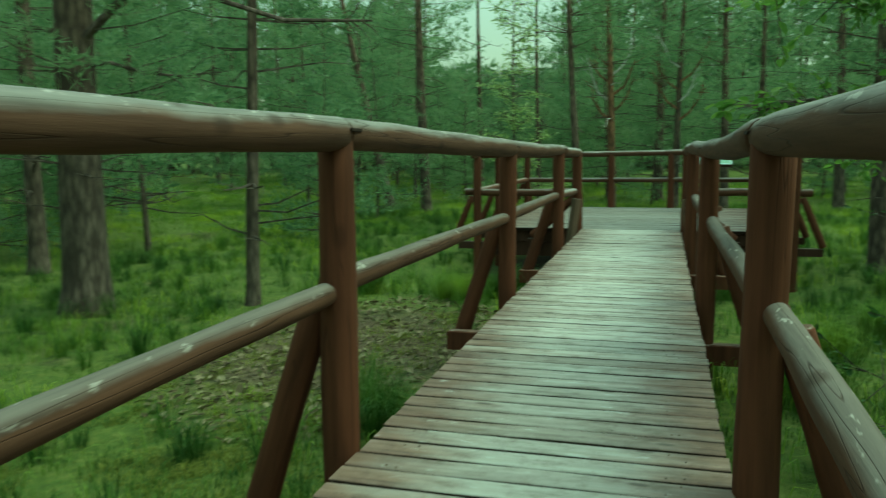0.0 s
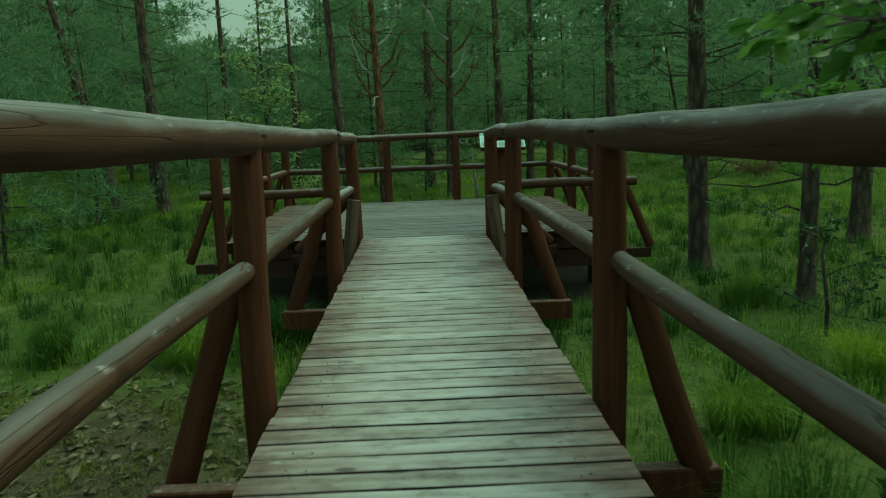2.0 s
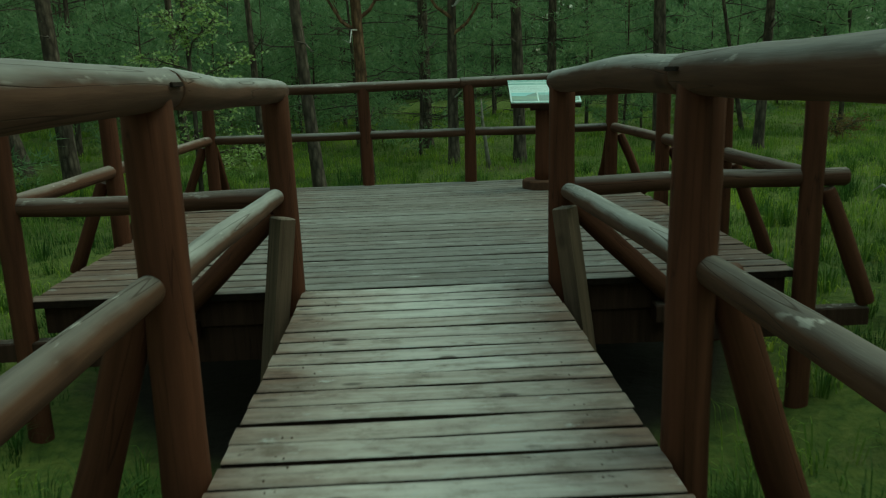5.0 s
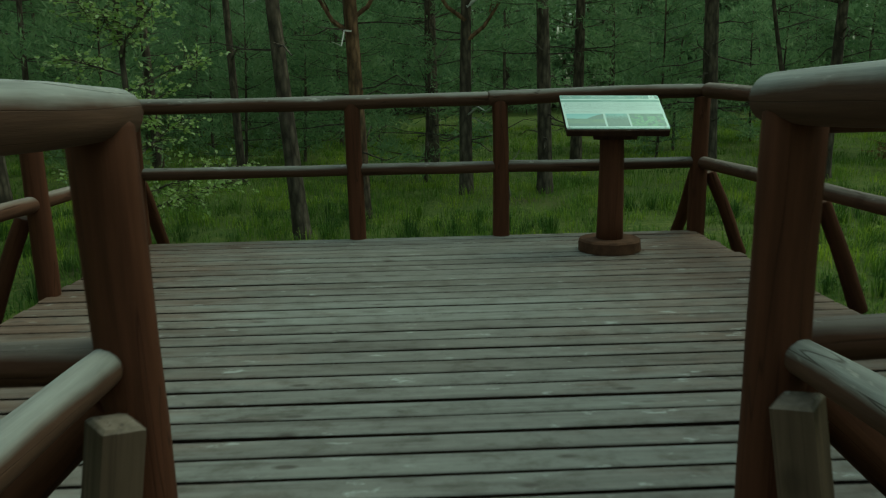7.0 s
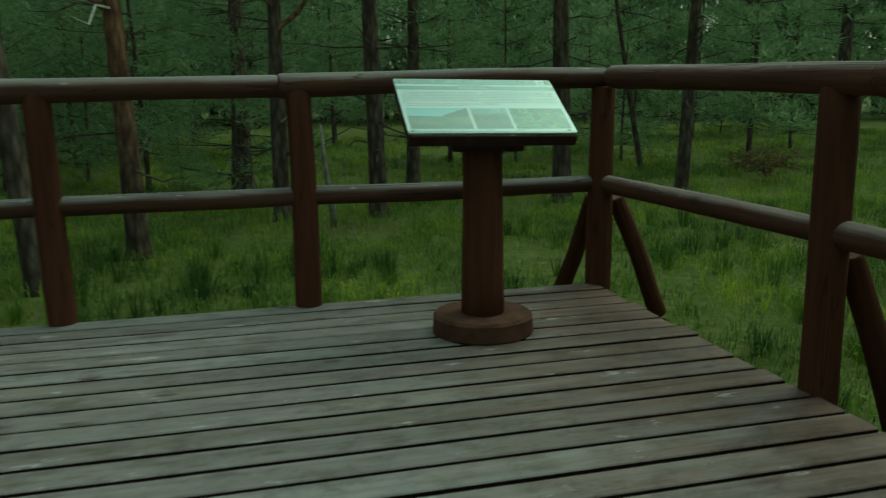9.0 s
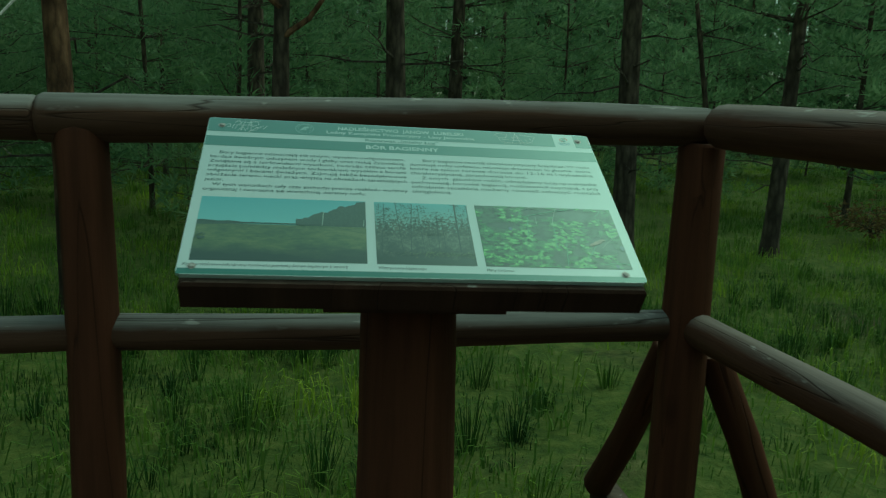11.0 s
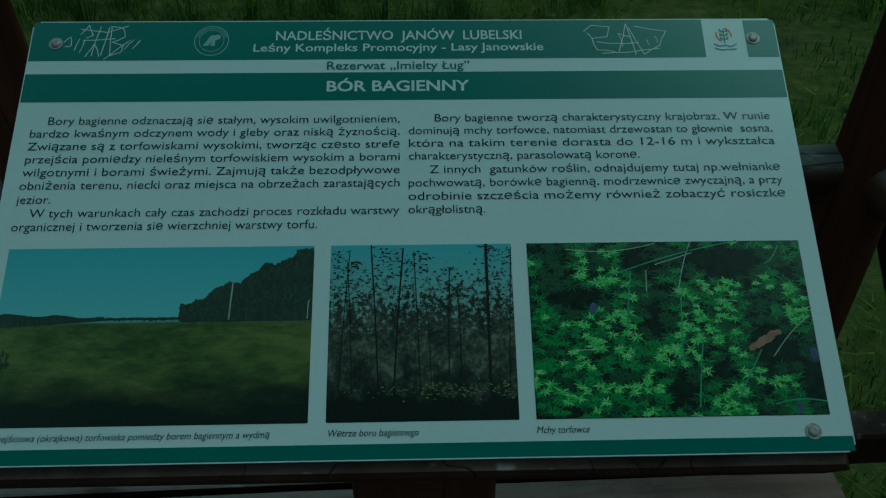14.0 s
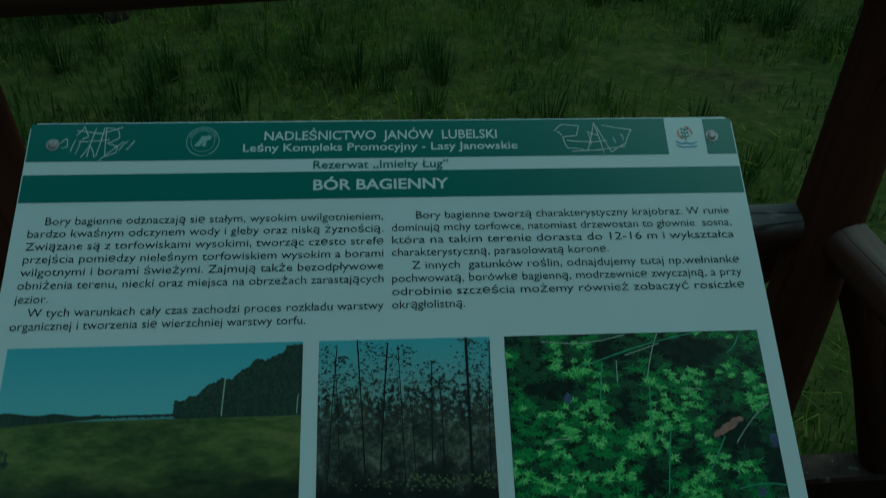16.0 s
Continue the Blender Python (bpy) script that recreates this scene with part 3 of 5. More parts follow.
part("panel", g.mesh("panel", WHITE), sign)
Z1, Z2, Z3, Z4 = 0.0002, 0.0004, 0.0006, 0.0008
flat("header_band", 0.001, 0.345, 0.608, SIGN_H - 0.001, Z1, GREEN)
flat("header_band", 0.6465, 0.345, SIGN_W - 0.001, SIGN_H - 0.002, Z1, GREEN)
flat("title_band", 0.001, 0.3035, SIGN_W - 0.001, 0.3315, Z1, GREEN)
flat("bottom_band", 0.001, 0.001, SIGN_W - 0.001, 0.012, Z1, GREEN)


def text_mesh(body, x0, x1, y, h, mat, z, bold=0.0, shear=0.0):
    """A line of writing fitted between x0 and x1, its capitals h high on the base line y."""
    cu = bpy.data.curves.new("text", "FONT")
    cu.body, cu.offset, cu.shear, cu.resolution_u = body, bold, shear, 3
    tmp = new("text_tmp", cu)
    me = bpy.data.meshes.new_from_object(tmp.evaluated_get(bpy.context.evaluated_depsgraph_get()))
    bpy.data.objects.remove(tmp)
    co = np.empty(len(me.vertices) * 3)
    me.vertices.foreach_get("co", co)
    co = co.reshape(-1, 3)
    lo, hi = co[:, 0].min(), co[:, 0].max()
    co[:, 0] = x0 + (co[:, 0] - lo) * (x1 - x0) / (hi - lo)
    co[:, 1] = y + co[:, 1] * (h / 0.73)
    co[:, 2] = z
    me.vertices.foreach_set("co", co.ravel())
    me.materials.clear()
    me.materials.append(mat)
    me.update()
    return me


def write(body, x0, x1, y, h, mat, bold=0.0, shear=0.0, z=Z2):
    part("text_line", text_mesh(body, x0, x1, y, h, mat, z, bold, shear), sign)


write("NADLEŚNICTWO  JANÓW  LUBELSKI", 0.2188, 0.4413, 0.3652, 0.0098, WHITE, 0.012)
write("Leśny Kompleks Promocyjny - Lasy Janowskie", 0.1993, 0.4605, 0.3533, 0.0082, WHITE, 0.012)
write("Rezerwat „Imielty Ług”", 0.2657, 0.393, 0.3345, 0.0086, GREEN, 0.01)
write("BÓR BAGIENNY", 0.2661, 0.3923, 0.3125, 0.0108, WHITE, 0.022)
BODY = (("Bory bagienne odznaczają się stałym, wysokim uwilgotnieniem,", 0.0282, 0.3306, 0.2849),
        ("bardzo kwaśnym odczynem wody i gleby oraz niską żyznością.", 0.0145, 0.3306, 0.2729),
        ("Związane są z torfowiskami wysokimi, tworząc często strefę", 0.0145, 0.3306, 0.2608),
        ("przejścia pomiędzy nieleśnym torfowiskiem wysokim a borami", 0.0145, 0.3306, 0.2487),
        ("wilgotnymi i borami świeżymi. Zajmują także bezodpływowe", 0.014, 0.3304, 0.2367),
        ("obniżenia terenu, niecki oraz miejsca na obrzeżach zarastających", 0.0136, 0.3304, 0.2246),
        ("jezior.", 0.0132, 0.0413, 0.2121),
        ("W tych warunkach cały czas zachodzi proces rozkładu warstwy", 0.0257, 0.3302, 0.1998),
        ("organicznej i tworzenia się wierzchniej warstwy torfu.", 0.0131, 0.2624, 0.188),
        ("Bory bagienne tworzą charakterystyczny krajobraz. W runie", 0.361, 0.6557, 0.2853),
        ("dominują mchy torfowce, natomiast drzewostan to głownie  sosna,", 0.3384, 0.6561, 0.2732),
        ("która na takim terenie dorasta do 12-16 m i wykształca", 0.3384, 0.6563, 0.2612),
        ("charakterystyczną, parasolowatą koronę.", 0.3383, 0.5367, 0.2491),
        ("Z innych  gatunków roślin, odnajdujemy tutaj np.wełniankę", 0.356, 0.6567, 0.2364),
        ("pochwowatą, borówkę bagienną, modrzewnicę zwyczajną, a przy", 0.338, 0.6569, 0.2242),
        ("odrobinie szczęścia możemy również zobaczyć rosiczkę", 0.3378, 0.6571, 0.2121),
        ("okrągłolistną.", 0.3377, 0.402, 0.2))
for body, x0, x1, y in BODY:
    write(body, x0, x1, y - 0.0034, 0.0078, INK, 0.0)
write("Strefa przejściowa (okrajkowa) torfowiska pomiedzy borem bagiennym a wydmą", 0.0069, 0.2328, 0.0178, 0.0054, INK, 0.0, 0.22)
write("Wętrze boru bagiennego", 0.2767, 0.3451, 0.0178, 0.0054, INK, 0.0, 0.22)
write("Mchy torfowce", 0.4343, 0.4746, 0.0178, 0.0054, INK, 0.0, 0.22)


def ring(gm, cx, cy, r0, r1, z, n=28, a0=0.0, a1=2 * math.pi):
    for i in range(n):
        a, b = a0 + (a1 - a0) * i / n, a0 + (a1 - a0) * (i + 1) / n
        gm.poly([(cx + r0 * math.cos(a), cy + r0 * math.sin(a), z), (cx + r1 * math.cos(a), cy + r1 * math.sin(a), z),
                 (cx + r1 * math.cos(b), cy + r1 * math.sin(b), z), (cx + r0 * math.cos(b), cy + r0 * math.sin(b), z)])


def stroke(gm, pts, w, z):
    for (xa, ya), (xb, yb) in zip(pts, pts[1:]):
        L = math.hypot(xb - xa, yb - ya) or 1e-6
        nx, ny = -(yb - ya) / L * w / 2, (xb - xa) / L * w / 2
        gm.poly([(xa - nx, ya - ny, z), (xb - nx, yb - ny, z), (xb + nx, yb + ny, z), (xa + nx, ya + ny, z)])


def ribbon(gm, pts, w, z):
    """One unbroken strip of width w along the points."""
    b, last = len(gm.v), len(pts) - 1
    for i, (x, y) in enumerate(pts):
        (xa, ya), (xb, yb) = pts[max(0, i - 1)], pts[min(last, i + 1)]
        L = math.hypot(xb - xa, yb - ya) or 1e-6
        nx, ny = -(yb - ya) / L * w / 2, (xb - xa) / L * w / 2
        gm.v.extend([(x - nx, y - ny, z), (x + nx, y + ny, z)])
    for i in range(last):
        a = b + 2 * i
        gm.f.append((a, a + 2, a + 3, a + 1))


# round emblem: two rings, a border of small bars and a plain slanted shape
g = Geo()
ring(g, 0.1613, 0.3648, 0.0148, 0.0156, Z2)
ring(g, 0.1613, 0.3648, 0.0108, 0.0113, Z2)
for i in range(16):
    a = 0.35 + i * 0.16
    stroke(g, [(0.1613 + 0.0122 * math.cos(a), 0.3648 + 0.0122 * math.sin(a)), (0.1613 + 0.0138 * math.cos(a), 0.3648 + 0.0138 * math.sin(a))], 0.0011, Z2)
g.poly([(0.1535, 0.3595, Z2), (0.1585, 0.3595, Z2), (0.1655, 0.3705, Z2), (0.1605, 0.3705, Z2)])
g.poly([(0.1605, 0.3595, Z2), (0.1645, 0.3595, Z2), (0.1645, 0.365, Z2), (0.169, 0.367, Z2), (0.169, 0.37, Z2), (0.166, 0.3715, Z2), (0.1625, 0.367, Z2)])
part("round_emblem", g.mesh("round_emblem", EMBLEM), sign, None, "white ring emblem on green")
g = Geo()
for a0 in (0.55, 3.7):
    ring(g, 0.627, 0.3685, 0.0062, 0.0075, Z2, 10, a0 - 0.9 if a0 < 1 else a0 - 1.0, a0 + 0.9 if a0 < 1 else a0 + 0.6)
part("leaf_emblem", g.mesh("leaf_emblem", RED_INK), sign)
g = Geo()
stroke(g, [(0.627, 0.359), (0.627, 0.374)], 0.0009, Z2)
for k in (-1, 1):
    for yy in (0.363, 0.367, 0.371):
        g.poly([(0.627, yy, Z2), (0.627 + k * 0.004, yy + 0.0012, Z2), (0.627 + k * 0.0035, yy + 0.0036, Z2)])
part("leaf_emblem", g.mesh("leaf_emblem", GREEN), sign)
g = Geo()
stroke(g, [(0.6165, 0.359), (0.622, 0.3565), (0.627, 0.3575), (0.632, 0.356), (0.6375, 0.3585)], 0.0013, Z2)
stroke(g, [(0.617, 0.3545), (0.623, 0.3525), (0.629, 0.353), (0.637, 0.3535)], 0.0012, Z2)
part("leaf_emblem", g.mesh("leaf_emblem", BLUE_INK), sign)


def scribble(x0, x1, y0, y1, lines):
    """Illegible scratches: loose strokes across a box, each bent a little between its points."""
    rng = random.Random(len(lines))
    gm, w, h = Geo(), x1 - x0, y1 - y0
    for line in lines:
        pts = []
        for (a, b), (c, d) in zip(line, line[1:]):
            pts.append((x0 + w * a, y0 + h * b))
            pts.append((x0 + w * ((a + c) / 2 + rng.uniform(-0.012, 0.012)), y0 + h * ((b + d) / 2 + rng.uniform(-0.03, 0.03))))
        pts.append((x0 + w * line[-1][0], y0 + h * line[-1][1]))
        stroke(gm, pts, 0.00085, Z2)
    tagged(part("scribble", gm.mesh("scribble", SCRATCH), sign, None, "illegible pale scribble scratched into the green"), kind="stuff")


scribble(0.03, 0.098, 0.346, 0.382, (
    ((0.0, 0.5), (0.08, 0.65), (0.1, 0.4), (0.02, 0.38)), ((0.15, 0.25), (0.2, 0.6)), ((0.22, 0.2), (0.27, 0.58)),
    ((0.2, 0.72), (0.3, 1.0), (0.37, 0.7), (0.28, 0.62)), ((0.24, 0.55), (0.66, 0.6)), ((0.38, 0.1), (0.46, 0.95)), ((0.5, 0.12), (0.57, 0.94)),
    ((0.3, 0.08), (0.4, 0.45), (0.48, 0.08)), ((0.6, 0.96), (0.62, 0.1), (0.76, 0.2), (0.78, 0.4), (0.63, 0.5), (0.79, 0.65), (0.75, 0.9), (0.58, 0.95)),
    ((0.55, 0.0), (0.86, 0.55)), ((0.8, 0.28), (0.91, 0.56)), ((0.9, 0.3), (1.0, 0.56)), ((0.2, 0.88), (0.55, 0.78), (0.82, 0.97))))
scribble(0.498, 0.574, 0.346, 0.381, (
    ((0.0, 0.75), (0.1, 0.95), (0.32, 0.9), (0.28, 0.6), (0.1, 0.55), (0.04, 0.72)), ((0.1, 0.55), (0.15, 0.2), (0.36, 0.15)), ((0.15, 0.45), (0.42, 0.4)),
    ((0.4, 0.1), (0.52, 1.0), (0.61, 0.05)), ((0.38, 0.4), (0.66, 0.43)), ((0.55, 0.88), (0.71, 0.05)), ((0.62, 0.92), (1.0, 0.76), (0.9, 0.32), (0.72, 0.08)),
    ((0.2, 0.1), (0.5, 0.12), (0.9, 0.24)), ((0.75, 0.52), (0.78, 0.35)), ((0.85, 0.62), (0.88, 0.42)), ((0.46, 0.3), (0.42, 0.7), (0.56, 0.6))))
for x, y in ((0.0233, 0.3625), (0.6533, 0.3647), (0.6453, 0.0158), (0.02, 0.0155)):
    g = Geo()
    g.tube([(x, y, 0.0), (x, y, 0.0022), (x, y, 0.003)], [0.0042, 0.004, 0.0025], 12)
    ring(g, x, y, 0.0042, 0.0062, 0.0009, 14)
    part("screw", g.mesh("screw", STEEL), sign)

# three photos, each a print with its own small shapes
PY0, PY1 = 0.028, 0.1692


def picture(name, xs, sky, land, dark, edge, soft, shape, grain, ragged=0.12):
    """A printed view: sky above land, parted at the height edge (0 foot, 1 top) by a ragged line, darkening to dark at the foot."""
    m, n, l, b = material(name, 0.4, 0.12)
    tc, mp = n.new("ShaderNodeTexCoord"), n.new("ShaderNodeMapping")
    mp.vector_type = "TEXTURE"
    mp.inputs["Location"].default_value = (xs[0], PY0, 0)
    mp.inputs["Scale"].default_value = (xs[1] - xs[0], PY1 - PY0, 1)
    l.new(tc.outputs["Object"], mp.inputs["Vector"])
    st = n.new("ShaderNodeMapping")
    st.inputs["Scale"].default_value = (*shape, 1)
    l.new(mp.outputs[0], st.inputs["Vector"])
    fine = noise_tex(n, l, st.outputs[0], grain, 6, 0.7)
    wide = noise_tex(n, l, st.outputs[0], grain * 0.22, 4, 0.6)
    sep = n.new("ShaderNodeSeparateXYZ")
    l.new(mp.outputs[0], sep.inputs[0])
    top = ramp(n, [(edge, sky[0]), (1.0, sky[1])])
    l.new(sep.outputs[1], top.inputs[0])
    ground = ramp(n, [(0.4, land[0]), (0.5, land[1]), (0.6, land[2])])
    l.new(mix(n, l, 0.45, fine.outputs[0], wide.outputs[0]), ground.inputs[0])

    def lifted(noise_out, amount):
        k = n.new("ShaderNodeMath")
        k.operation = "MULTIPLY_ADD"
        k.inputs[1].default_value = amount
        l.new(noise_out, k.inputs[0])
        l.new(sep.outputs[1], k.inputs[2])
        scale = n.new("ShaderNodeMath")
        scale.operation = "DIVIDE"
        scale.inputs[1].default_value = 1 + amount
        l.new(k.outputs[0], scale.inputs[0])
        return scale.outputs[0]
    low = ramp(n, [((dark[1] - 0.06) / 1.5, (1, 1, 1)), ((dark[1] + 0.16) / 1.5, (0, 0, 0))])
    l.new(lifted(wide.outputs[0], 0.5), low.inputs[0])
    col = mix(n, l, low.outputs[0], ground.outputs[0], dark[0])
    line = edge + ragged * 0.5
    cut = ramp(n, [((line - soft) / (1 + ragged), (0, 0, 0)), ((line + soft) / (1 + ragged), (1, 1, 1))])
    l.new(lifted(fine.outputs[0], ragged), cut.inputs[0])
    l.new(mix(n, l, cut.outputs[0], col, top.outputs[0]), b.inputs["Base Color"])
    return laminate(m)


def dabs(name, cols):
    return laminate(foliage(name, cols, 0.0, 0.4))


PHOTO_X = ((0.0145, 0.261), (0.2745, 0.4215), (0.4345, 0.6605))
FIELD_P = picture("print_bog_meadow", PHOTO_X[0], ((0.24, 0.53, 0.53), (0.15, 0.43, 0.47)), ((0.04, 0.066, 0.02), (0.085, 0.12, 0.03), (0.15, 0.175, 0.05)), ((0.012, 0.02, 0.012), 0.4), 0.565, 0.008, (3.2, 5.0), 3.2, 0.02)
WOOD_P = picture("print_pine_wood", PHOTO_X[1], ((0.24, 0.42, 0.38), (0.16, 0.44, 0.47)), ((0.016, 0.024, 0.018), (0.055, 0.068, 0.046), (0.15, 0.17, 0.12)), ((0.008, 0.014, 0.01), 0.42), 0.68, 0.06, (6.0, 5.0), 5.0, 1.4)
MOSS_P = printed("print_moss_shade", (0.006, 0.018, 0.008), 0.8, 120)
TREE_P = dabs("print_treeline", [(0.014, 0.028, 0.016), (0.026, 0.048, 0.028), (0.045, 0.072, 0.04)])
NEEDLE_P = dabs("print_needles", [(0.008, 0.016, 0.012), (0.018, 0.03, 0.02), (0.05, 0.066, 0.044)])
TRUNK_P = printed("print_trunk", (0.012, 0.018, 0.014), 0.4, 200)
LIT_P = dabs("print_lit_grass", [(0.07, 0.1, 0.03), (0.13, 0.17, 0.055), (0.2, 0.23, 0.09)])
LEAVES_P = (dabs("print_moss_deep", [(0.006, 0.03, 0.01), (0.012, 0.06, 0.016), (0.022, 0.095, 0.024)]),
            dabs("print_moss_green", [(0.014, 0.09, 0.018), (0.045, 0.21, 0.036), (0.08, 0.32, 0.055)]),
            dabs("print_moss_tips", [(0.06, 0.28, 0.045), (0.2, 0.55, 0.11), (0.42, 0.76, 0.27)]))
BROWN_P = printed("print_brown", (0.3, 0.17, 0.125), 0.3, 150)
SLATE_P = printed("print_slate", (0.07, 0.09, 0.16), 0.4, 150)
PALE_P = printed("print_pale", (0.33, 0.42, 0.32), 0.2, 90)
STALK_P = printed("print_stalk", (0.1, 0.32, 0.15), 0.3, 90)


def dab(gm, cx, cy, r, squash, z, rng, lim, n=5):
    """An uneven patch of print, kept inside its photo."""
    x0, x1 = lim
    a0, rise = rng.uniform(0, 6.28), 0.00012 * rng.random()
    gm.poly([(min(x1, max(x0, cx + r * rng.uniform(0.6, 1.2) * math.cos(a0 + 6.28 * k / n))),
              min(PY1, max(PY0, cy + r * squash * rng.uniform(0.6, 1.2) * math.sin(a0 + 6.28 * k / n))), z + rise) for k in range(n)])


def photo_field():
    rng = random.Random(21)
    x0, x1 = lim = PHOTO_X[0]
    w, h = x1 - x0, PY1 - PY0
    ph = flat("photo", x0, PY0, x1, PY1, Z1, FIELD_P, "photo of a green bog meadow before a wood")
    g = Geo()

    def skyline(t):
        if t < 0.58:
            return 0.055 - 0.02 * t / 0.3 + 0.006 * math.sin(t * 40) if t < 0.34 else 0.028
        return min(0.42, 0.085 + (t - 0.58) * 0.86 + 0.016 * math.sin(t * 47) + 0.009 * math.sin(t * 113))
    steps = 150
    for i in range(steps):
        t = i / steps
        foot = 0.575 - 0.1 * max(0, 0.36 - t) if t < 0.58 else 0.56
        g.poly([(x0 + w * t, PY0 + h * foot, Z2), (x0 + w * (t + 1 / steps), PY0 + h * foot, Z2),
                (x0 + w * (t + 1 / steps), PY0 + h * (0.56 + skyline(t + 1 / steps)), Z2), (x0 + w * t, PY0 + h * (0.56 + skyline(t)), Z2)])
    for i in range(1500):
        t = rng.random() if i < 500 else rng.uniform(0.58, 1.0)
        dab(g, x0 + w * t, PY0 + h * (0.57 + (skyline(t) - 0.01) * rng.random() ** 0.7), 0.0008 if t < 0.58 else 0.0017, 1.0, Z3, rng, lim)
    part("printed_treeline", g.mesh("printed_treeline", TREE_P), ph)
    for t, top, wd in ((0.735, 0.79, 0.0011), (0.985, 0.68, 0.0008)):
        g = Geo()
        stroke(g, [(x0 + w * t, PY0 + h * 0.57), (x0 + w * (t + 0.002), PY0 + h * 0.66), (x0 + w * (t + 0.006), PY0 + h * top)], wd, Z4)
        part("printed_birch", g.mesh("printed_birch", PALE_P), ph)
    g = Geo()
    for k in range(40):
        a, d = rng.uniform(0.2, 2.9), rng.uniform(0.2, 1.0)
        dab(g, x0 + w * (0.035 + 0.035 * d * math.cos(a)), PY0 + h * (0.3 + 0.12 * d * math.sin(a)), 0.0013, 1.2, Z3, rng, lim)
    part("printed_bush", g.mesh("printed_bush", TREE_P), ph)


def photo_wood():
    rng = random.Random(22)
    x0, x1 = lim = PHOTO_X[1]
    w, h = x1 - x0, PY1 - PY0
    ph = flat("photo", x0, PY0, x1, PY1, Z1, WOOD_P, "photo of tall thin pines against the sky")
    trunks = ((0.06, 0.7, 0.97), (0.13, 0.6, 0.9), (0.27, 1.1, 1.0), (0.35, 1.3, 0.98), (0.49, 0.7, 0.96), (0.55, 0.6, 0.7), (0.64, 0.9, 0.86), (0.71, 0.7, 0.75), (0.86, 2.3, 1.0), (0.96, 0.8, 0.98))
    for t, wd, top in trunks:
        lean = rng.uniform(-0.05, 0.05) if wd < 2 else 0.0
        g = Geo()
        stroke(g, [(x0 + w * t, PY0 + h * 0.15), (x0 + w * (t + lean * 0.4), PY0 + h * 0.55), (min(x1, x0 + w * (t + lean)), PY0 + h * top)], 0.001 * wd, Z3)
        part("printed_trunk", g.mesh("printed_trunk", TRUNK_P), ph)
    g = Geo()
    for t, wd, top in trunks:
        for k in range(120):
            f = top - (top - 0.45) * rng.random() ** 1.2
            reach = 0.02 + 0.1 * (top - f) ** 0.6
            dab(g, x0 + w * min(1, max(0, t + rng.gauss(0, reach))), PY0 + h * min(0.985, f), rng.uniform(0.0006, 0.0019), 0.5, Z2 + 0.0001, rng, lim, 4)
    part("printed_needles", g.mesh("printed_needles", NEEDLE_P), ph)
    g = Geo()
    for i in range(170):
        dab(g, x0 + w * min(1, rng.betavariate(2.4, 1.2)), PY0 + h * rng.gauss(0.17, 0.025), rng.uniform(0.0006, 0.0017), 0.6, Z3, rng, lim, 4)
    part("printed_grass", g.mesh("printed_grass", LIT_P), ph)


